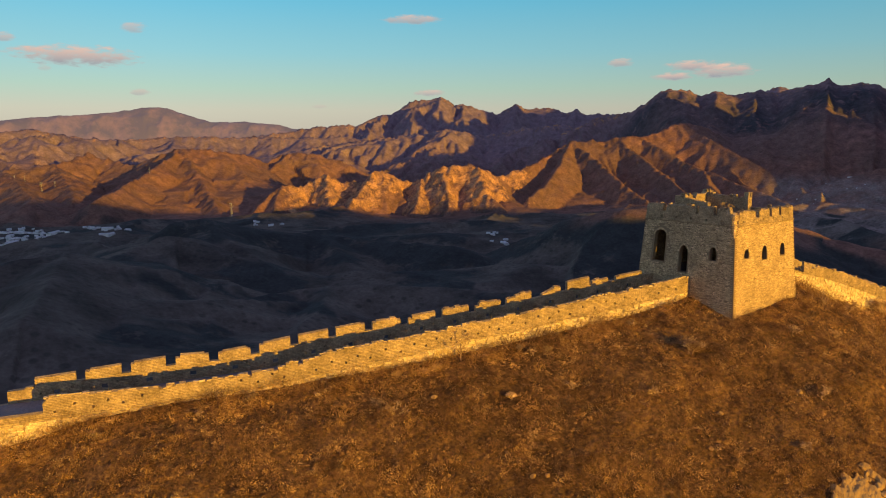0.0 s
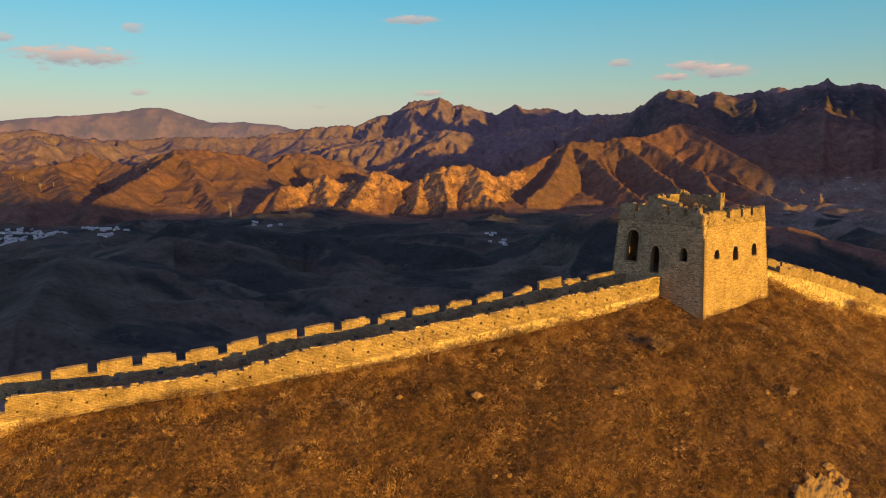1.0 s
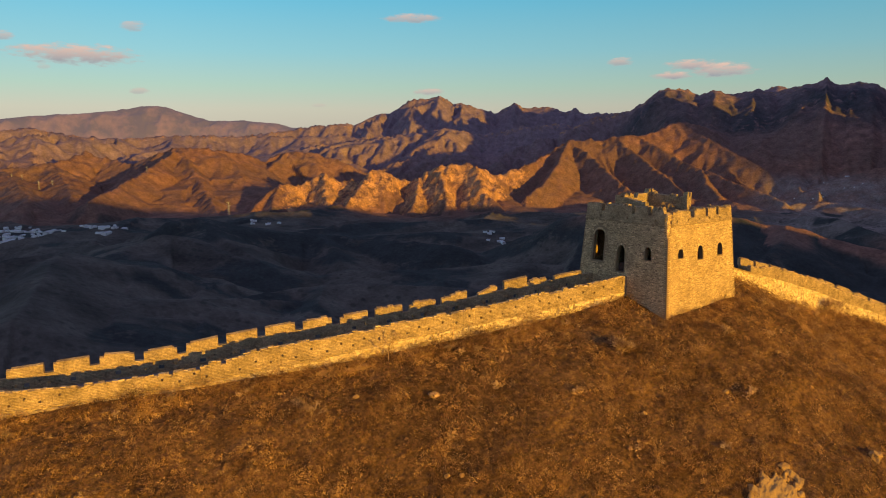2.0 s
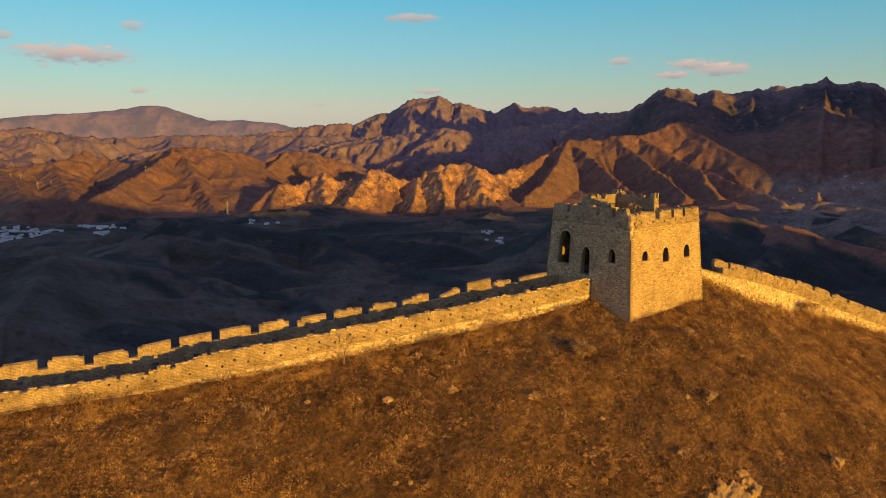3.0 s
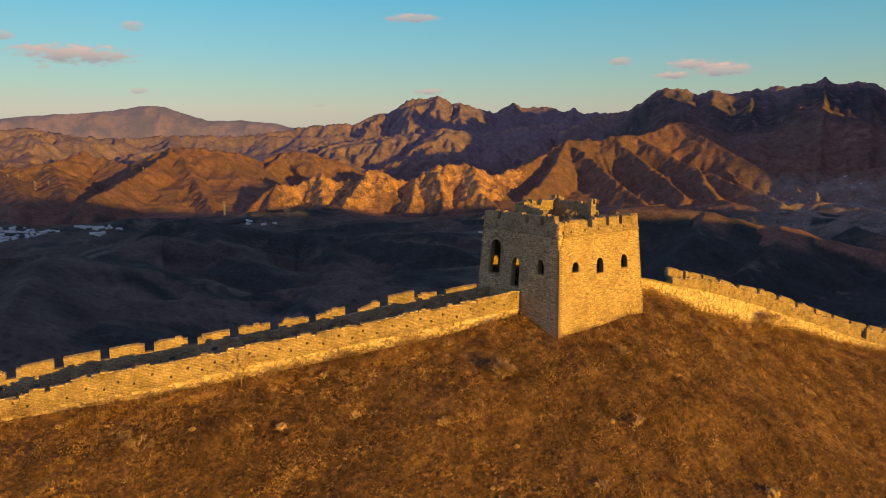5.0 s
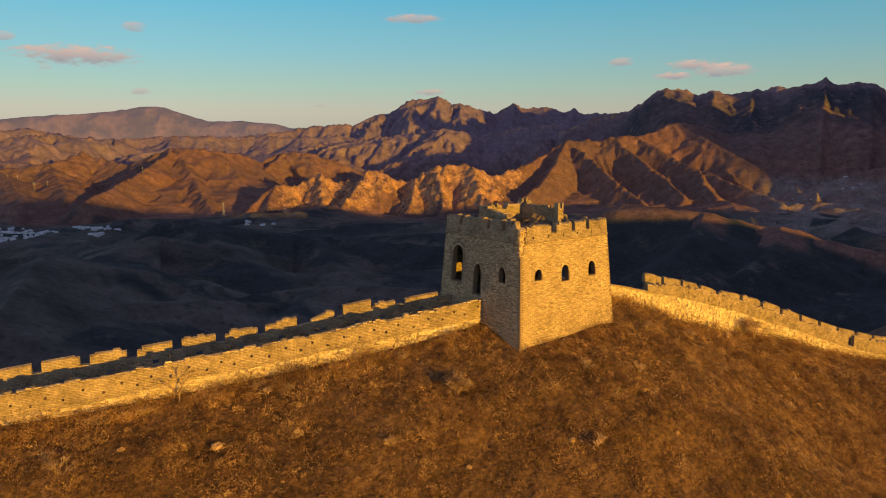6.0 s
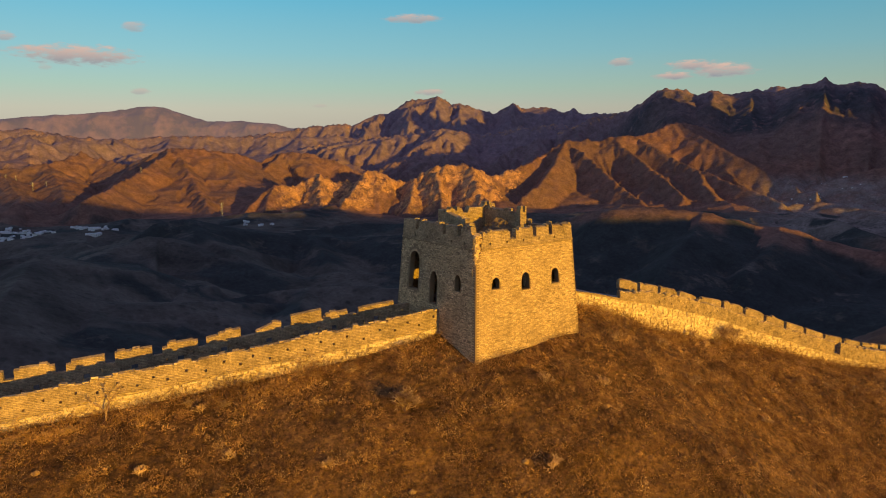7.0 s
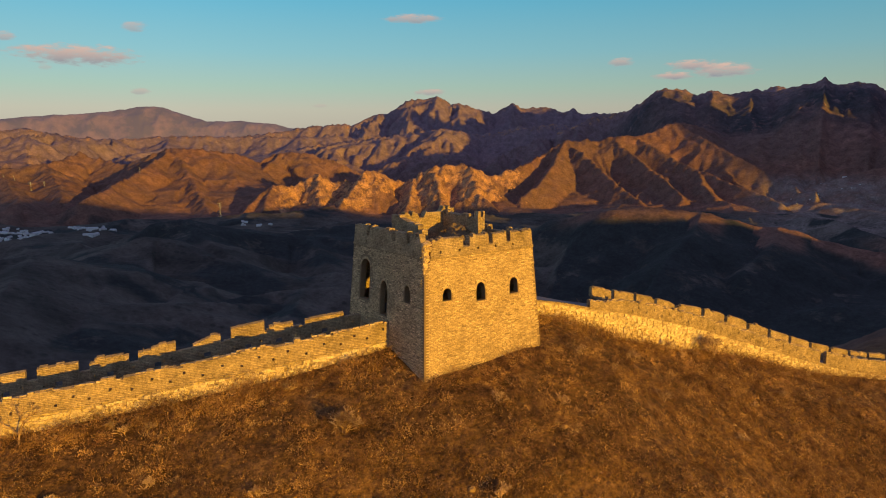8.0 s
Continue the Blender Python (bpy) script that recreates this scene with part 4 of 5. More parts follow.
def make_tower():
    tower = thing("watchtower", "square ruined brick watchtower with arched windows and crumbling battlements", "tower", at=(TC[0], TC[1], 0))
    hx, hy = half(5.0)
    x0, x1, y0, y1 = TC[0] - hx, TC[0] + hx, TC[1] - hy, TC[1] + hy
    corner = 7.6
    sides = {
        "S": (x0, x1, [arch(54.08, 54.75, 4.72, 5.15, 5.5), arch(56.76, 57.5, 4.38, 5.1, 5.58), arch(59.62, 60.34, 4.5, 5.15, 5.58)]),
        "W": (y0, y1, [arch(33.75, 34.4, 4.45, 5.2, 5.58), arch(36.5, 37.35, 3.1, 4.85, 5.45), arch(38.85, 40.1, 3.75, 6.1, 6.6)]),
        "N": (x0, x1, []),
        "E": (y0, y1, [arch(36.4, 37.3, 3.2, 4.9, 5.5)]),
    }
    jag = rough(31, 0.05, 0.21)
    labels = {"S": "sunlit brick wall with three small arched windows", "W": "shaded brick wall with a door, a window and a collapsed opening"}
    for s, (a, c, holes) in sides.items():
        b = Build()
        break_top = (lambda u, a=a, k=2.2 if s == "S" else 3.6: min(7.5, 6.5 + max(0.0, math.floor((u - a) / 0.15) * 0.15) * k)) if s in "SW" else (lambda u: 7.5)
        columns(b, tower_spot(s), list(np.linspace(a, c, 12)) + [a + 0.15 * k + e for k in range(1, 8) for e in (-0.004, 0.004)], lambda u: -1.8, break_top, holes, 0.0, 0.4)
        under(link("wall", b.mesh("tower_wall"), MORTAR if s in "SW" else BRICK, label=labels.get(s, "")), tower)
        b = Build()
        columns(b, tower_spot(s), list(np.linspace(a + (0.5 if s == "S" else 0.35 if s == "W" else 0), c, 24)), lambda u: 7.48, lambda u: 7.60, d0=-0.07, d1=0.5)
        under(link("cornice", b.mesh("cornice"), BRICK), tower)
    b = Build()
    b.block([(x0 + 1, y0 + 1, 2.7), (x1 - 1, y0 + 1, 2.7), (x1 - 1, y1 - 1, 2.7), (x0 + 1, y1 - 1, 2.7)], [(x0 + 1, y0 + 1, 3.0), (x1 - 1, y0 + 1, 3.0), (x1 - 1, y1 - 1, 3.0), (x0 + 1, y1 - 1, 3.0)])
    under(link("floor_slab", b.mesh("floor_slab"), PAVING), tower)
    b = Build()
    b.block([(x0 + 0.45, y0 + 0.45, 7.15), (x1 - 0.45, y0 + 0.45, 7.15), (x1 - 0.45, y1 - 0.45, 7.15), (x0 + 0.45, y1 - 0.45, 7.15)], [(x0 + 0.45, y0 + 0.45, 7.62), (x1 - 0.45, y0 + 0.45, 7.62), (x1 - 0.45, y1 - 0.45, 7.62), (x0 + 0.45, y1 - 0.45, 7.62)])
    under(link("roof_deck", b.mesh("roof_deck"), EARTH, label="roof deck of broken brick and earth"), tower)
    # battlements

    def south(u):
        if u < 53.3:
            return 7.7 + (u - x0 - 0.4) * 3.0 + 1.5 * jag(u)
        for a, c in ((55.8, 56.35), (58.0, 58.35), (59.6, 59.95)):
            if a < u < c:
                return 7.98
        return 8.62 + jag(u)

    def west(u):
        for a, c in ((33.85, 34.25), (35.65, 36.05), (39.2, 39.6)):
            if a < u < c:
                return 8.2
        return 8.85 + jag(u) if u > y0 + 0.55 else 8.3 + 2 * jag(u)
    for s, (a, c, _) in sides.items():
        b = Build()
        hgt = south if s == "S" else west if s == "W" else (lambda u: 8.3 + jag(u) * 3)
        edge = {"S": (55.8, 56.35, 58.0, 58.35, 59.6, 59.95, 53.3), "W": (33.85, 34.25, 35.65, 36.05, 39.2, 39.6)}.get(s, ())
        drains = [(e, e + 0.13, lambda u: 7.72, lambda u: 7.9) for e in np.arange(a + 1.2, c - 0.6, 1.55)]
        columns(b, tower_spot(s), stairs(a + (0.45 if s == "S" else 0.32 if s == "W" else 0), c) + list(edge), lambda u: 7.6, hgt, drains, 0.0, 0.45, 0.07)
        under(link("battlement", b.mesh("battlement"), BRICK, label="crumbling brick battlement" if s in "SW" else ""), tower)
    # the ruined guard house on the roof
    b = Build()
    columns(b, lambda u, z, d: (u, 39.4 + d, z), stairs(55.2, 60.4), lambda u: 7.6, lambda u: 9.5 + 1.4 * jag(u) + (0.25 if u > 59.3 else 0) - (0.35 if 57.2 < u < 57.9 else 0), d0=0, d1=0.5)
    under(link("guard_house_wall", b.mesh("guard_house_wall"), BRICK, label="ruined sunlit guard-house wall"), tower)
    b = Build()
    columns(b, lambda u, z, d: (55.2 + d, u, z), stairs(36.0, 39.39), lambda u: 7.6, lambda u: 8.75 + 0.75 * (u - 36) / 3.4 + 1.6 * jag(u), d0=0, d1=0.45)
    under(link("guard_house_wall", b.mesh("guard_house_wall"), BRICK), tower)
    b = Build()
    columns(b, lambda u, z, d: (u, 35.2 + d, z), stairs(59.35, 59.95), lambda u: 7.6, lambda u: 9.6 + 2 * jag(u), d0=0, d1=0.45)
    under(link("broken_pier", b.mesh("broken_pier"), BRICK), tower)
    b = Build()
    columns(b, lambda u, z, d: (59.38 + d, u, z), stairs(35.65, 39.39), lambda u: 7.6, lambda u: 9.3 + 0.05 * (u - 35.6) + 1.5 * jag(u), d0=0, d1=0.52, peak=0.06)
    under(link("guard_house_wall", b.mesh("guard_house_wall"), BRICK, label="shaded guard-house wall"), tower)
    bm = bmesh.new()
    bmesh.ops.create_grid(bm, x_segments=40, y_segments=40, size=0.5)
    for v in bm.verts:
        px, py = v.co.x, v.co.y
        lift = max(0.0, 1 - (2 * px) ** 4) * max(0.0, 1 - (2 * py) ** 4)
        rise = 0.95 * math.exp(-((px - 0.22) / 0.22) ** 2 - ((py - 0.15) / 0.25) ** 2) + 0.55 * math.exp(-((px + 0.1) / 0.3) ** 2 - ((py + 0.1) / 0.3) ** 2)
        n = float(fbm(np.array([px * 14]), np.array([py * 14]), 4, 7)[0])
        v.co = (58.2 + px * 5.6, 36.6 + py * 5.2, 7.6 + lift * (rise + 0.35 * n + 0.12))
    me = bpy.data.meshes.new("debris_mound")
    bm.to_mesh(me)
    bm.free()
    under(link("debris_mound", me, EARTH, label="mound of fallen brick and earth on the roof"), tower)
    return tower


make_tower()


# ---------- things far off in the valley ----------
def from_hub(bearing, r):
    """A place on the finished ground."""
    i, j = int(np.searchsorted(GRID["r"], r)), int(np.searchsorted(GRID["b"], bearing))
    a = math.radians(AHEAD - GRID["b"][j])
    return HUB[0] + GRID["r"][i] * math.cos(a), HUB[1] + GRID["r"][i] * math.sin(a), float(GRID["z"][i, j])


def box(b, x0, x1, y0, y1, z0, z1):
    b.block([(x0, y0, z0), (x1, y0, z0), (x1, y1, z0), (x0, y1, z0)], [(x0, y0, z1), (x1, y0, z1), (x1, y1, z1), (x0, y1, z1)])


WHITEWASH = speckled("whitewash", (0.84, 0.82, 0.78), (0.76, 0.74, 0.70), (0.62, 0.60, 0.57), 0.3)
ROOF_TILE = speckled("pale_sheet_roof", (0.56, 0.57, 0.58), (0.70, 0.70, 0.70), (0.44, 0.45, 0.46), 0.3)
DARK_PANE = speckled("dark_window", (0.05, 0.055, 0.06), (0.07, 0.07, 0.08), (0.04, 0.04, 0.045), 0.3, 0.01, 0.3)


def make_house(w, d, h, storeys):
    house = thing("house", "small whitewashed village house with a pale pitched roof", "house", "village houses")
    b = Build()
    box(b, -w / 2, w / 2, -d / 2, d / 2, -4, h)
    link("wall", b.mesh("house_wall"), WHITEWASH, house)
    b = Build()
    e, r = 0.5, d * 0.28
    for sy in (-1, 1):
        lo = [(-w / 2 - e, sy * (d / 2 + e), h - 0.1), (w / 2 + e, sy * (d / 2 + e), h - 0.1), (w / 2 + e, 0, h + r - 0.1), (-w / 2 - e, 0, h + r - 0.1)]
        b.block(lo, [(x, y, z + 0.3) for x, y, z in lo])
    link("roof", b.mesh("house_roof"), ROOF_TILE, house)
    for k in range(storeys):
        for u in (-0.3, 0.0, 0.3):
            b = Build()
            box(b, u * w - 0.7, u * w + 0.7, -d / 2 - 0.12, -d / 2 + 0.1, 1.0 + 3 * k, 2.5 + 3 * k)
            link("window", b.mesh("house_window"), DARK_PANE, house)
    return house


rng = random.Random(5)
kinds = [make_house(11, 7, 4.0, 1), make_house(38, 13, 6.0, 2), make_house(20, 9, 7.0, 2)]
# bearing, distance, spread in both, number: the hamlets on the valley floor
first = True
for bearing, dist, sb, sd, count in ((-31.6, 1590, 1.4, 120, 44), (-29.2, 1580, 0.6, 35, 8), (-27.2, 1610, 0.5, 40, 7), (-25.6, 1540, 0.8, 60, 14), (-15.7, 1690, 0.35, 30, 5), (-14.0, 1660, 0.7, 20, 6), (3.7, 1340, 0.8, 50, 9), (-2.8, 1640, 1.0, 30, 6), (28.3, 2350, 2.4, 160, 14)):
    for i in range(count):
        x, y, z = from_hub(bearing + rng.uniform(-sb, sb), dist + rng.uniform(-sd, sd))
        place = pose(x, y, z - 0.3, 0, 0, rng.choice((0, 90)) + rng.uniform(40, 70)) @ Matrix.Scale(rng.uniform(0.6, 0.9) * (0.5 if dist > 2000 else 1.0), 4)
        if kinds and first:
            ob = kinds[i % 3]
            ob.matrix_basis = place
            first = i < 2
        else:
            copy_thing(kinds[rng.choice((0, 0, 0, 0, 1, 2, 2))], place)

STEEL = speckled("galvanised_steel", (0.36, 0.36, 0.36), (0.42, 0.42, 0.41), (0.30, 0.30, 0.30), 0.5, 0.01, 0.5)


def make_pylon():
    pylon = thing("power_pylon", "tall grey steel lattice power pylon on a hill", "pylon", "power line pylons")
    for sx in (-1, 1):
        for sy in (-1, 1):
            b = Build()
            b.block([(sx * 2.4 + dx, sy * 2.4 + dy, -2) for dx, dy in ((-.14, -.14), (.14, -.14), (.14, .14), (-.14, .14))], [(sx * 0.8 + dx, sy * 0.8 + dy, 38) for dx, dy in ((-.11, -.11), (.11, -.11), (.11, .11), (-.11, .11))])
            link("leg", b.mesh("leg"), STEEL, pylon)
    for z in (26, 31, 36):
        b = Build()
        b.block([(-7, -.3, z), (7, -.3, z), (7, .3, z), (-7, .3, z)], [(-7, -.2, z + .5), (7, -.2, z + .5), (7, .2, z + .5), (-7, .2, z + .5)])
        link("cross_arm", b.mesh("cross_arm"), STEEL, pylon)
    for k in range(6):
        z0, z1 = k * 6.0, k * 6.0 + 6
        w0, w1 = 2.4 - 1.6 * z0 / 38, 2.4 - 1.6 * z1 / 38
        for s in (-1, 1):
            b = Build()
            b.block([(-s * w0 - .15, -w0, z0), (-s * w0 + .15, -w0, z0), (-s * w0 + .15, -w0 + .3, z0), (-s * w0 - .15, -w0 + .3, z0)], [(s * w1 - .15, -w1, z1), (s * w1 + .15, -w1, z1), (s * w1 + .15, -w1 + .3, z1), (s * w1 - .15, -w1 + .3, z1)])
            link("brace", b.mesh("brace"), STEEL, pylon)
    return pylon


pylon = make_pylon()
for i, (bearing, dist, size) in enumerate(((-30.0, 2420, 0.75), (-29.1, 2380, 0.75), (-22.9, 2300, 0.6), (-17.3, 1800, 1.2), (-31.6, 2450, 0.6), (-30.9, 2480, 0.6))):
    x, y, z = from_hub(bearing, dist)
    place = pose(x, y, z, 0, 0, 20) @ Matrix.Scale(size, 4)
    if i == 0:
        pylon.matrix_basis = place
    else:
        copy_thing(pylon, place)


# ---------- scrub on the hillside ----------
def ground_at(x, y):
    return float(hillside(np.array([float(x)]), np.array([float(y)]))[0])


def scrub_material(name, tones, tufted=True):
    k = Mat(name, 1.0)
    pos = k.where("Position")
    tuft = k.n.new("ShaderNodeAttribute")
    tuft.attribute_name = "tuft"
    lot = k.geo.outputs["Random Per Island"] if not tufted else k.math("ADD", k.math("MULTIPLY", tuft.outputs["Fac"], 0.68), k.math("MULTIPLY", k.geo.outputs["Random Per Island"], 0.32))
    c = k.ramp(lot, *tones)
    c = k.mix(1.0, c, k.ramp(k.noise(pos, 0.35, 5, 0.6), (0.35, (0.52, 0.50, 0.56)), (0.65, (1.42, 1.46, 1.36))), "MULTIPLY")
    c = k.mix(1.0, c, k.ramp(k.noise(pos, 1.3, 4, 0.6), (0.36, (0.60, 0.55, 0.62)), (0.64, (1.40, 1.44, 1.32))), "MULTIPLY")
    c = k.mix(1.0, c, k.ramp(k.noise(pos, 3.4, 3, 0.6), (0.36, (0.78, 0.76, 0.78)), (0.64, (1.22, 1.24, 1.20))), "MULTIPLY")
    return k.done(c)


SCRUB = scrub_material("dry_scrub", ((0.0, (0.14, 0.075, 0.046)), (0.3, (0.26, 0.136, 0.060)), (0.65, (0.37, 0.200, 0.084)), (1.0, (0.58, 0.340, 0.150))))
TWIG = scrub_material("grey_twigs", ((0.0, (0.32, 0.19, 0.10)), (0.6, (0.50, 0.32, 0.18)), (1.0, (0.68, 0.46, 0.27))))
TWIG_LIMB = scrub_material("grey_limbs", ((0.0, (0.32, 0.19, 0.10)), (0.6, (0.50, 0.32, 0.18)), (1.0, (0.68, 0.46, 0.27))), tufted=False)


def blades(n_tufts, n_blades, seed, x0, x1, d0, d1, length, width, thick):
    """Tufts of thin tapering stems scattered over the slope, one array of triangles."""
    g = np.random.default_rng(seed)
    x = g.uniform(x0, x1, n_tufts * 2)
    d = d0 + (d1 - d0) * g.uniform(0, 1, n_tufts * 2)
    y = np.interp(x, WALL_X, WALL_Y) - d / COS_FOOT
    keep = g.uniform(-0.45, 0.45, len(x)) < fbm(x / 2.6, y / 2.6, 3, 101) + thick
    keep &= ~((x > 52.2) & (x < 62.5) & (y > 31.75))
    keep &= ~(((x - 47.6) / 2.0) ** 2 + ((y - 18.7) / 1.4) ** 2 < 1)
    x, y = x[keep][:n_tufts], y[keep][:n_tufts]
    z = hillside(x, y) - 0.05
    n = len(x)
    size = length * (0.45 + 1.2 * g.random(n) ** 2) * (0.75 + 0.9 * np.clip(fbm(x / 4, y / 4, 2, 111) + 0.3, 0, 1))
    root = np.repeat(np.stack([x, y, z], axis=-1), n_blades, axis=0)
    size = np.repeat(size, n_blades)
    m = len(size)
    # twig ends lie through a low dome; each twig points outwards, more or less
    out = g.normal(0, 1, (m, 3))
    out /= np.linalg.norm(out, axis=1)[:, None]
    out[:, 2] = np.abs(out[:, 2])
    reach = g.random(m) ** 0.45
    root += out * (reach * size)[:, None] * np.array((0.75, 0.75, 0.8))
    way = out + g.normal(0, 0.75, (m, 3)) + np.array((0, 0, 0.35))
    way /= np.linalg.norm(way, axis=1)[:, None]
    ln = (0.55 + 0.5 * size) * g.uniform(0.07, 0.20, m)
    side = np.cross(way, g.normal(0, 1, (m, 3)))
    side /= np.linalg.norm(side, axis=1)[:, None] + 1e-6
    wd = (width * g.uniform(0.8, 1.7, m))[:, None]
    base = root - way * (ln * 0.5)[:, None]
    tip = root + way * (ln * 0.5)[:, None]
    tone = np.repeat(np.repeat(g.random(n), n_blades), 3)
    return np.concatenate([np.stack([base - side * wd, base + side * wd, tip], axis=1).reshape(-1, 3), tone[:, None]], axis=1)


def triangles(name, co, material, label, category):
    n, tone, co = len(co) // 3, co[:, 3], co[:, :3]
    me = bpy.data.meshes.new(name)
    me.vertices.add(len(co))
    me.vertices.foreach_set("co", co.astype(np.float32).ravel())
    me.loops.add(n * 3)
    me.loops.foreach_set("vertex_index", np.arange(n * 3, dtype=np.int32))
    me.polygons.add(n)
    me.polygons.foreach_set("loop_start", np.arange(0, n * 3, 3, dtype=np.int32))
    me.attributes.new("tuft", "FLOAT", "POINT").data.foreach_set("value", tone.astype(np.float32))
    me.update(calc_edges=True)
    return tagged(link(name, me, material), label, category, kind="stuff")


triangles("dry_scrub", np.concatenate([blades(4600, 110, 1, -14, 100, 0.5, 25, 0.78, 0.0125, 0.10), blades(900, 110, 5, 78, 128, 0.5, 22, 0.85, 0.018, 0.10), blades(1800, 70, 7, -14, 128, 0.1, 1.8, 1.05, 0.0125, 0.35), blades(130, 80, 8, 51.6, 62.6, 4.3, 6.2, 0.8, 0.0125, 0.35), blades(15500, 34, 6, -14, 100, 0.1, 25, 0.42, 0.013, 0.6), blades(2500, 30, 2, 78, 128, 0.1, 22, 0.5, 0.020, 0.6)]), SCRUB, "dense dry brown scrub and grass covering the slope below the wall", "scrub")
triangles("straw_grass", blades(4500, 16, 3, -14, 125, 0.1, 25, 0.42, 0.010, 0.0), scrub_material("straw", ((0.0, (0.28, 0.150, 0.06)), (1.0, (0.60, 0.37, 0.16)))), "pale dry grass tufts among the scrub", "grass")
triangles("grey_scrub", blades(2000, 60, 4, -14, 125, 0.1, 24, 0.75, 0.008, -0.12), TWIG, "leafless grey-brown bushes scattered on the slope", "scrub")

triangles("dark_scrub", blades(2500, 70, 9, -14, 125, 0.1, 25, 0.85, 0.011, -0.05), scrub_material("dark_twigs", ((0.0, (0.075, 0.046, 0.032)), (0.6, (0.135, 0.084, 0.052)), (1.0, (0.22, 0.14, 0.08)))), "dark leafless thorn bushes in the dry scrub", "scrub")


# ---------- single trees and bushes ----------
BARK = speckled("dry_bark", (0.30, 0.19, 0.10), (0.38, 0.25, 0.14), (0.22, 0.14, 0.08), 4)


def limb(b, p, q, r0, r1):
    """A tapering four-sided limb from p to q."""
    p, q = Vector(p), Vector(q)
    w = (q - p).normalized()
    s = w.cross(Vector((0.31, 0.2, 0.93))).normalized()
    t = w.cross(s)
    lo = [p + s * r0, p + t * r0, p - s * r0, p - t * r0]
    hi = [q + s * r1, q + t * r1, q - s * r1, q - t * r1]
    b.block([tuple(v) for v in lo], [tuple(v) for v in hi])


def bare_tree(name, label, category, at, height, spread, seed, stems=1, depth=5, group="", pale=False):
    """A leafless tree or bush: trunk, then limbs that fork into twigs."""
    rng = random.Random(seed)
    tree = thing(name, label, category, group, at=at)
    trunk, crown = Build(), Build()

    def fork(p, way, ln, r, level):
        q = p + way * ln
        limb(trunk if level == 0 else crown, p, q, r, r * 0.68)
        if level >= depth:
            return
        for _ in range(3 if level < 2 else 2 + (rng.random() < 0.5)):
            turn = Vector((rng.gauss(0, 1), rng.gauss(0, 1), rng.gauss(0.15, 0.5))).normalized()
            fork(p + way * ln * rng.uniform(0.6, 1.0), (way + turn * spread).normalized(), ln * rng.uniform(0.6, 0.85), max(r * 0.58, 0.011), level + 1)
    for _ in range(stems):
        lean = Vector((rng.gauss(0, 0.35 if stems > 1 else 0.1), rng.gauss(0, 0.35 if stems > 1 else 0.1), 1)).normalized()
        fork(Vector((rng.gauss(0, 0.05), rng.gauss(0, 0.05), -0.15)), lean, height * (0.34 if stems == 1 else 0.22), height * (0.022 if stems == 1 else 0.012), 0)
    mat = TWIG_LIMB if pale else BARK
    link("trunk", trunk.mesh("trunk"), mat, tree)
    link("crown", crown.mesh("crown"), mat, tree)
    return tree


def plant(name, label, category, x, y, height, spread, seed, **more):
    return bare_tree(name, label, category, (x, y, ground_at(x, y)), height, spread, seed, **more)


plant("bare_tree", "leafless young tree against the foot of the brick wall", "tree", 31.3, 40.9, 3.0, 0.75, 1, pale=True)
plant("bare_bush", "rounded pale leafless bush on the slope", "bush", 46.7, 31.7, 2.9, 0.75, 2, stems=11, depth=4, pale=True)
plant("bare_bush", "leafless brown bush at the foot of the stone wall", "bush", 87.2, 34.4, 4.4, 0.8, 3, stems=6, depth=5, pale=True)
plant("bare_bush", "thin leafless bush in front of the stone wall", "bush", 81.0, 35.0, 2.2, 0.8, 4, stems=4, depth=4, pale=True)
plant("bare_tree", "small reddish leafless tree behind the wall", "tree", 75.6, 41.2, 3.2, 0.5, 5)
plant("bare_bush", "tall leafless bush below the tower", "bush", 55.4, 28.3, 1.9, 0.6, 6, stems=3, depth=4, pale=True)
g = random.Random(8)
for i, (x, y) in enumerate(((59.5, 27.0), (70.5, 27.5), (77.0, 25.0), (52.0, 24.0), (41.0, 30.5), (36.5, 34.5), (24.0, 38.5), (84.0, 28.0), (65.0, 30.5), (47.0, 22.5), (90.0, 29.0), (97.0, 27.0), (32.0, 36.0), (72.0, 31.5))):
    plant("bare_bush", "leafless twiggy bush standing in the dry scrub", "bush", x, y, g.uniform(1.3, 2.1), 0.8, 90 + i, stems=4, depth=4, group="bushes on the slope", pale=True)
for i in range(16):
    u = g.uniform(4, 50)
    y = float(np.interp(u, WALL_X, WALL_Y)) - g.uniform(0.5, 2.2)
    plant("shrub", "leafless twiggy shrub growing along the wall foot", "shrub", u, y, g.uniform(1.0, 1.9), 0.8, 20 + i, stems=4, depth=3, group="shrubs along the wall", pale=i % 2 == 0)
for i in range(12):
    u = g.uniform(63, 112)
    y = float(np.interp(u, WALL_X, WALL_Y)) - g.uniform(0.5, 2.5)
    plant("shrub", "leafless twiggy shrub growing along the wall foot", "shrub", u, y, g.uniform(1.0, 2.0), 0.8, 50 + i, stems=4, depth=3, group="shrubs along the wall", pale=i % 2 == 0)

for i, (x, y) in enumerate(((57.4, 36.6), (58.6, 37.4), (59.3, 36.0), (56.6, 35.2), (60.2, 37.8))):
    bare_tree("weed_bush", "dry brown weeds growing on the ruined roof", "bush", (x, y, 8.1), g.uniform(0.9, 1.3), 0.9, 70 + i, stems=5, depth=3, group="roof weeds")

# ---------- rocks ----------
ROCK = speckled("sandy_rock", (0.54, 0.34, 0.125), (0.44, 0.27, 0.10), (0.30, 0.175, 0.065), 2.5, 0.07)


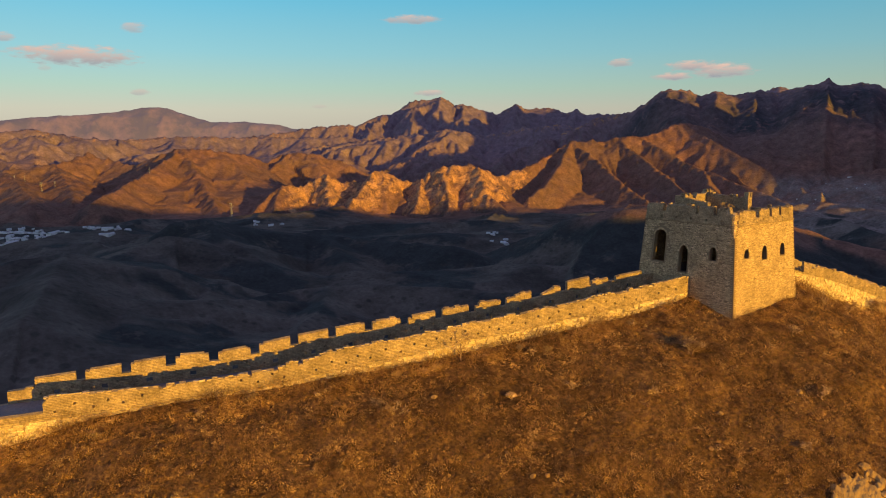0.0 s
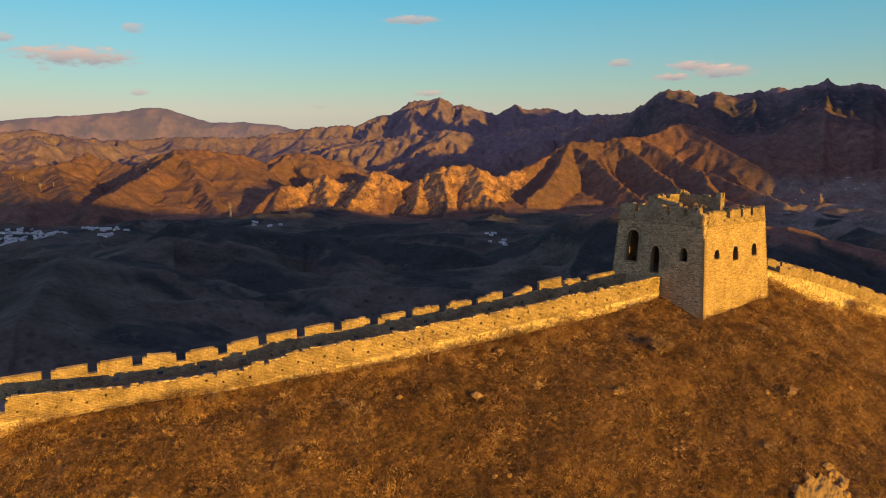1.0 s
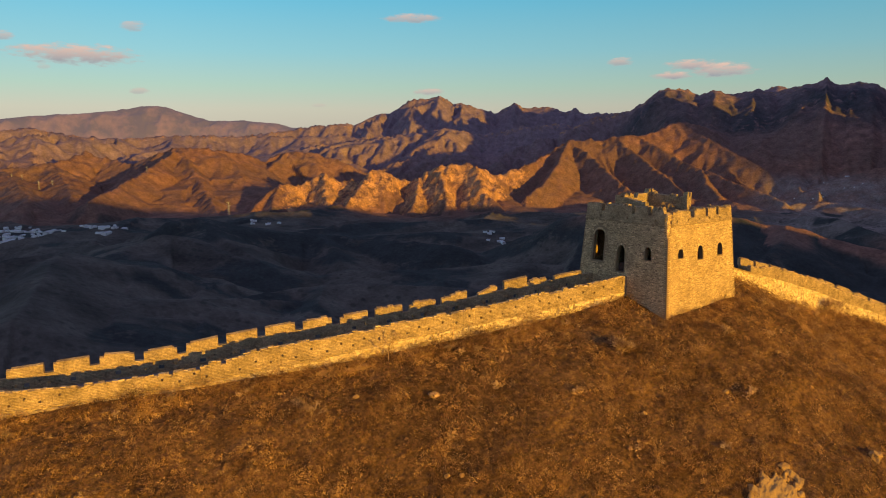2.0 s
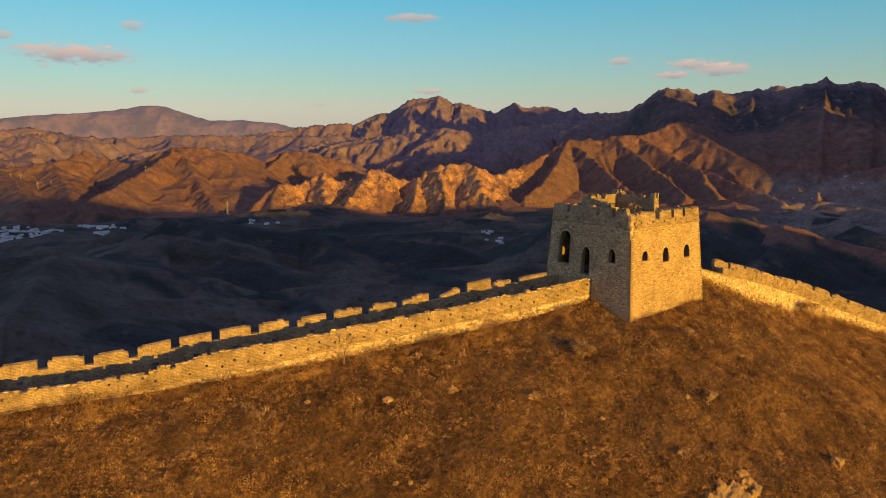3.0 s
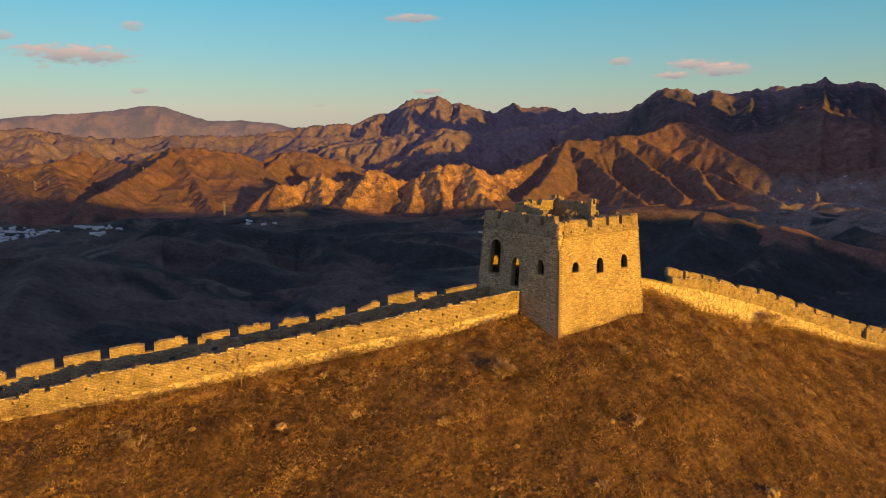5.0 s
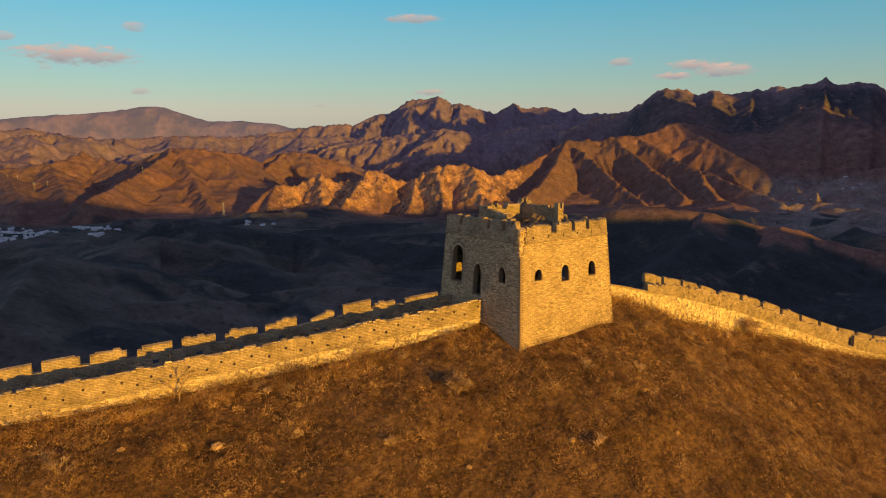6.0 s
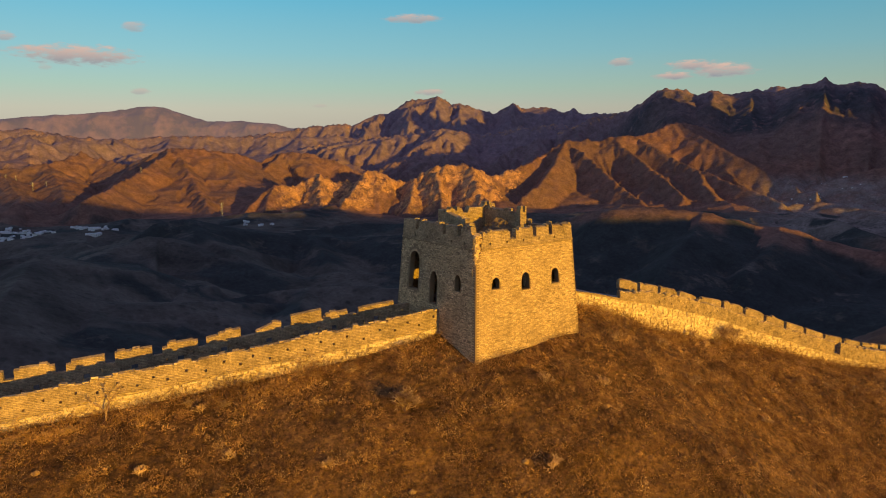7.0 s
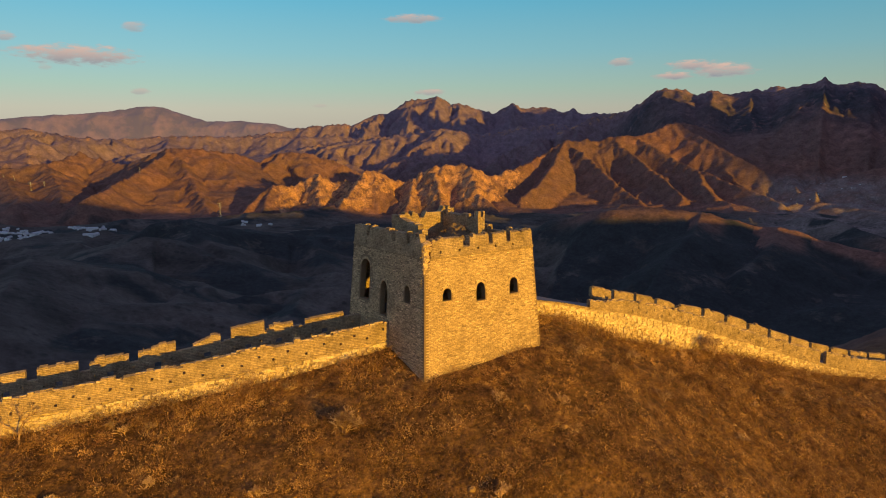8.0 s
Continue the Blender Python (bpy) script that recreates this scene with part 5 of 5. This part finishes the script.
def make_rock(label, x, y, sx, sy, sz, seed, group=""):
    bm = bmesh.new()
    bmesh.ops.create_icosphere(bm, subdivisions=3, radius=1)
    for v in bm.verts:
        n = noise.noise(v.co * 1.3 + Vector((seed * 3.1, 0, 0))) * 0.55 + noise.noise(v.co * 3.1 + Vector((seed, 5, 0))) * 0.25
        v.co = v.co * (1 + n)
        v.co.x, v.co.y, v.co.z = v.co.x * sx, v.co.y * sy, v.co.z * sz
    me = bpy.data.meshes.new("rock")
    bm.to_mesh(me)
    bm.free()
    ob = link("rock", me, ROCK)
    ob.location = (x, y, ground_at(x, y) + sz * 0.1)
    ob.rotation_euler = (0.6, 0, 0.3 * math.sin(seed * 2.3))
    return tagged(ob, label, "rock", group)


def make_outcrop(label, x, y, rx, ry, seed):
    """Bare broken rock coming through the turf: a lumpy sheet on the slope, its rim under the ground."""
    n, m = 60, 44
    u, v = np.meshgrid(np.linspace(-1, 1, n), np.linspace(-1, 1, m), indexing="ij")
    px, py = x + u * rx, y + v * ry
    rim = np.hypot(u, v) + 0.5 * fbm(px / 0.9, py / 0.9, 3, seed)
    rise = 0.30 * (1 - smooth(0.35, 1.0, rim)) + 0.14 * fbm(px / 0.9, py / 0.5, 5, seed + 3, 0.6) - 0.6 * smooth(0.6, 1.05, rim)
    pz = hillside(px, py) + rise * 0.8
    quads = [(i * m + j, (i + 1) * m + j, (i + 1) * m + j + 1, i * m + j + 1) for i in range(n - 1) for j in range(m - 1)]
    me = bpy.data.meshes.new("rock_outcrop")
    me.from_pydata(np.stack([px, py, pz], axis=-1).reshape(-1, 3).tolist(), [], quads)
    return tagged(link("rock_outcrop", me, ROCK), label, "rock")


make_outcrop("bare broken sandy rock outcrop on the slope", 47.5, 19.1, 2.8, 1.7, 5)
make_rock("broken sandy rock beside the outcrop", 49.9, 19.9, 0.42, 0.3, 0.13, 2)
make_rock("low sandy rock at the edge of the outcrop", 45.9, 18.9, 0.4, 0.3, 0.16, 6)
make_rock("angular sandy boulder on the outcrop", 48.9, 18.2, 0.3, 0.22, 0.15, 7)
make_rock("pale rock half buried in scrub", 57.3, 17.3, 0.6, 0.45, 0.45, 3)
make_rock("pale stone slab at the wall foot", 26.6, 42.2, 0.55, 0.25, 0.18, 4)
make_rock("pale stone slab at the wall foot", 29.3, 41.2, 0.5, 0.25, 0.18, 5)
for i, (x, y) in enumerate(((27.3, 38.7), (29.5, 30.9), (30.3, 30.4), (44.5, 27.5), (58.2, 25.4), (51.0, 25.2))):
    make_rock("small pale stone lying in the scrub", x, y, 0.2, 0.16, 0.14, 10 + i, "loose stones")


# ---------- single stones and bricks ----------
def piece_material(name, tones, relief=0.02):
    k = Mat(name, 0.93)
    pos = k.where("Position")
    c = k.ramp(k.lot(), *tones)
    c = k.mix(1.0, c, k.ramp(k.noise(pos, 0.5, 6, 0.65), (0.36, 0.80), (0.62, 1.10)), "MULTIPLY")
    fine = k.noise(pos, 10, 5, 0.7)
    c = k.mix(1.0, c, k.ramp(fine, (0.34, 0.55), (0.66, 1.3)), "MULTIPLY")
    return k.done(c, k.bump(fine, relief))


BRICK_PIECE = piece_material("fired_brick", ((0.0, (0.39, 0.272, 0.155)), (0.25, (0.55, 0.388, 0.212)), (0.75, (0.64, 0.452, 0.240)), (1.0, (0.79, 0.580, 0.33))))
STONE_PIECE = piece_material("field_stone_block", ((0.0, (0.50, 0.36, 0.19)), (0.5, (0.74, 0.55, 0.30)), (1.0, (0.90, 0.71, 0.41))), 0.05)


def chip(n, seed, wob, tight=0.93):
    """A few alike blocks with knocked-off corners, unit size, front towards -y."""
    rng = random.Random(seed)
    out = []
    for _ in range(n):
        b = Build()
        j = lambda: rng.uniform(-wob, wob)
        front = [(sx * 0.5 * tight + j(), -0.5 + j() * 0.5, sz * 0.5 * (tight - 0.03) + j()) for sx, sz in ((-1, -1), (1, -1), (1, 1), (-1, 1))]
        back = [(sx * 0.5, 0.5, sz * 0.5) for sx, sz in ((-1, -1), (1, -1), (1, 1), (-1, 1))]
        b.face(front)
        for i in range(4):
            b.face([front[(i + 1) % 4], front[i], back[i], back[(i + 1) % 4]])
        out.append(b)
    return out


def lay(parent, name, kinds, spots, material, singles, rest_name, rest_label):
    """spots: (place, turn about z, tilt, (length, depth, height)). The first singles are pieces of their own, the rest one mesh."""
    meshes = [k.mesh(name) for k in kinds]
    for me in meshes:
        me.materials.append(material)
    rest = Build()
    for i, (place, turn, tilt, size) in enumerate(spots):
        m = Matrix.LocRotScale(place, Euler((tilt, 0, turn)), size)
        if i in singles:
            ob = new(name, meshes[i % len(meshes)])
            ob.matrix_basis = m
            under(ob, parent)
        else:
            k = kinds[i % len(kinds)]
            v0 = len(rest.v)
            rest.v += [tuple(m @ Vector(v)) for v in k.v]
            rest.f += [tuple(v0 + j for j in f) for f in k.f]
            rest.uv += k.uv
    if rest.f:
        under(link(rest_name, rest.mesh(rest_name), material, label=rest_label, kind="stuff"), parent)


def tower_bricks():
    tower = bpy.data.objects["watchtower"]
    rng = random.Random(12)
    hx, hy = half(5.0)
    spots, near = [], []
    holes = {"S": ((54.0, 54.83, 4.65, 5.58), (56.68, 57.58, 4.3, 5.68), (59.54, 60.42, 4.42, 5.68)), "W": ((33.65, 34.5, 4.38, 5.66), (36.4, 37.45, 3.0, 5.55), (38.7, 40.25, 3.6, 6.8))}
    for side in "SW":
        a, c = (TC[0] - hx, TC[0] + hx) if side == "S" else (TC[1] - hy, TC[1] + hy)
        spot = tower_spot(side)
        for row in range(91):
            z = -0.55 + row * 0.088
            u = a + (0.1 if row % 2 else 0.3)
            while u < c - 0.1:
                w = 0.34 * rng.uniform(0.9, 1.1)
                m = u + w / 2
                step, l, r = w, u, u + w
                for h0, h1, z0, z1 in holes[side]:
                    if z0 < z < z1 and l < h1 and r > h0:
                        l, r = (l, min(r, h0)) if m < (h0 + h1) / 2 else (max(l, h1), r)
                m, w = (l + r) / 2, r - l
                gone = w < 0.06 or z + 0.03 > 6.5 + (2.2 if side == "S" else 3.6) * (m - w / 2 - a) + rng.uniform(-0.1, 0.15)
                ragged = side == "W" and ((m - 39.45) / 1.05) ** 2 + ((z - 5.3) / 1.95) ** 2 < 1
                if rng.random() < (0.012 if side == "S" else 0.03) or (ragged and rng.random() < 0.5):
                    gone = True
                if not gone and m + w / 2 < c + 0.05:
                    x, y, zz = spot(m, z, 0.034 + rng.uniform(-0.012, 0.010) - (0.03 if rng.random() < 0.05 else 0) if side == "S" else 0.04 + rng.uniform(-0.015, 0.012) - (0.035 if rng.random() < 0.06 else 0))
                    if side == "S" and 55.0 < m < 60.5 and 2.3 < z < 4.3:
                        near.append(len(spots))
                    spots.append(((x, y, zz), 0 if side == "S" else -math.pi / 2 + rng.gauss(0, 0.045), -0.065 if side == "S" else -0.06, (w - 0.010, 0.10, 0.075)))
                u += step
    lay(tower, "brick", chip(6, 3, 0.045), spots, BRICK_PIECE, set(near[:280]), "brick_facing", "weathered courses of tan brick")


def tower_trim():
    """Torn brick ends down the broken corner, and rings of brick round the windows."""
    tower = bpy.data.objects["watchtower"]
    rng = random.Random(33)
    hx, hy = half(5.0)
    spots = []
    for i in range(150):
        z = rng.uniform(6.3, 8.5)
        reach = max(0.08, 0.10 + 0.42 * (z - 6.4) / 1.6)
        side = "S" if rng.random() < 0.6 else "W"
        u = (TC[0] - hx if side == "S" else TC[1] - hy) + rng.uniform(0.0, reach) * (1.1 if side == "S" else 0.7)
        x, y, zz = tower_spot(side)(u, z, rng.uniform(0.12, 0.45))
        spots.append(((x, y, zz), rng.uniform(-0.5, 0.5), rng.uniform(-0.25, 0.25), (0.34, 0.22, 0.11)))
    lay(tower, "brick", chip(5, 41, 0.08), spots, BRICK_PIECE, set(), "torn_corner", "torn brick ends of the broken corner")
    for side, u0, u1, spring, crown in (("S", 54.08, 54.75, 5.15, 5.5), ("S", 56.76, 57.5, 5.1, 5.58), ("S", 59.62, 60.34, 5.15, 5.58), ("W", 33.75, 34.4, 5.2, 5.58), ("W", 36.5, 37.35, 4.85, 5.45), ("W", 38.85, 40.1, 6.1, 6.6)):
        b, c, w = Build(), (u0 + u1) / 2, (u1 - u0) / 2
        spot = tower_spot(side)
        n = 11
        for i in range(n):
            p, q = math.pi * (i + 0.06) / n, math.pi * (i + 0.94) / n
            out = 0.15 + rng.uniform(-0.02, 0.03)
            pts = [(c - math.cos(e) * (w + o), spring + math.sin(e) * (crown - spring + o)) for e, o in ((p, 0.0), (q, 0.0), (q, out), (p, out))]
            d = -0.018 - rng.uniform(0, 0.015)
            lo, hi = [spot(u, z, 0.06) for u, z in pts], [spot(u, z, d) for u, z in pts]
            b.block(lo, hi)
        under(link("window_arch", b.mesh("window_arch"), BRICK_PIECE), tower)


def wall_stones(name, u0, u1, walk_z, near, seed):
    wall = bpy.data.objects[name]
    rng = random.Random(seed)
    spots, single = [], []
    u = u0
    while u < u1:
        z = walk_z(u) - 0.15
        while z > FOOT(u) - 0.4:
            h = rng.uniform(0.11, 0.24)
            w = rng.uniform(0.22, 0.52)
            m = u + rng.uniform(-0.2, 0.2)
            x, y, zz = wall_spot(m, z - h / 2, 0.085 - 0.06 * (walk_z(m) - z) - rng.uniform(0, 0.05))
            x2, y2, _ = wall_spot(m + 0.5, z, 0)
            x1, y1, _ = wall_spot(m - 0.5, z, 0)
            slope = walk_z(m + 0.5) - walk_z(m - 0.5)
            if near[0] < m < near[1]:
                single.append(len(spots))
            spots.append(((x, y, zz), math.atan2(y2 - y1, x2 - x1) + rng.uniform(-0.12, 0.12), rng.uniform(-0.12, 0.12), (w, 0.22, h)))
            z -= h * 0.98
        u += 0.36
    lay(wall, "stone", chip(8, seed, 0.07, 0.99), spots, STONE_PIECE, set(single[:280]), "stonework", "rough coursed field stones")


def parapet_caps(name, u0, u1, walk_z, seed):
    """What is left of the coping: worn bricks lying unevenly along the top of the parapet."""
    wall = bpy.data.objects[name]
    rng = random.Random(seed)
    spots, u = [], u0
    while u < u1:
        w = rng.uniform(0.24, 0.44)
        if TOPS[name](u) > walk_z(u) + 0.5 and rng.random() < 0.82:
            x, y, z = wall_spot(u, TOPS[name](u) + rng.uniform(0.02, 0.06), rng.uniform(0.10, 0.24))
            x2, y2, _ = wall_spot(u + 0.5, 0, 0)
            x1, y1, _ = wall_spot(u - 0.5, 0, 0)
            spots.append(((x, y, z), math.atan2(y2 - y1, x2 - x1) + rng.gauss(0, 0.14), rng.uniform(-0.3, 0.1), (w, rng.uniform(0.2, 0.34), rng.uniform(0.07, 0.13))))
        u += w + rng.uniform(0.0, 0.05)
    lay(wall, "brick", chip(6, seed + 1, 0.08, 0.97), spots, BRICK_PIECE, set(range(min(len(spots), 150))), "coping", "worn coping bricks along the parapet")


def fallen_bricks():
    """Loose bricks at the end of the walkway, beside the tower."""
    rng = random.Random(21)
    shapes = [c.mesh("fallen_brick") for c in chip(4, 8, 0.06)]
    for me in shapes:
        me.materials.append(BRICK_PIECE)
    for i in range(46):
        u, d = 52.4 - abs(rng.gauss(0, 1.6)), rng.uniform(0.6, 3.6)
        x, y, z = wall_spot(u, W_WALK(u) + 0.07, d)
        ob = new("fallen_brick", shapes[i % 4])
        ob.matrix_basis = Matrix.LocRotScale((x, y, z), Euler((rng.uniform(-0.25, 0.25), rng.uniform(-0.2, 0.2), rng.uniform(0, 3))), (0.38, 0.19, 0.11))
        tagged(ob, "loose fallen brick lying on the walkway beside the tower", "brick", "fallen bricks")


tower_bricks()
tower_trim()
fallen_bricks()
wall_stones("great_wall_west", -20, 52.3, W_WALK, (20, 52.3), 4)
wall_stones("great_wall_east", 63, 128, E_WALK, (66, 96), 9)
parapet_caps("great_wall_west", 4.8, 52.5, W_WALK, 51)
parapet_caps("great_wall_east", 72.2, 125, E_WALK, 57)
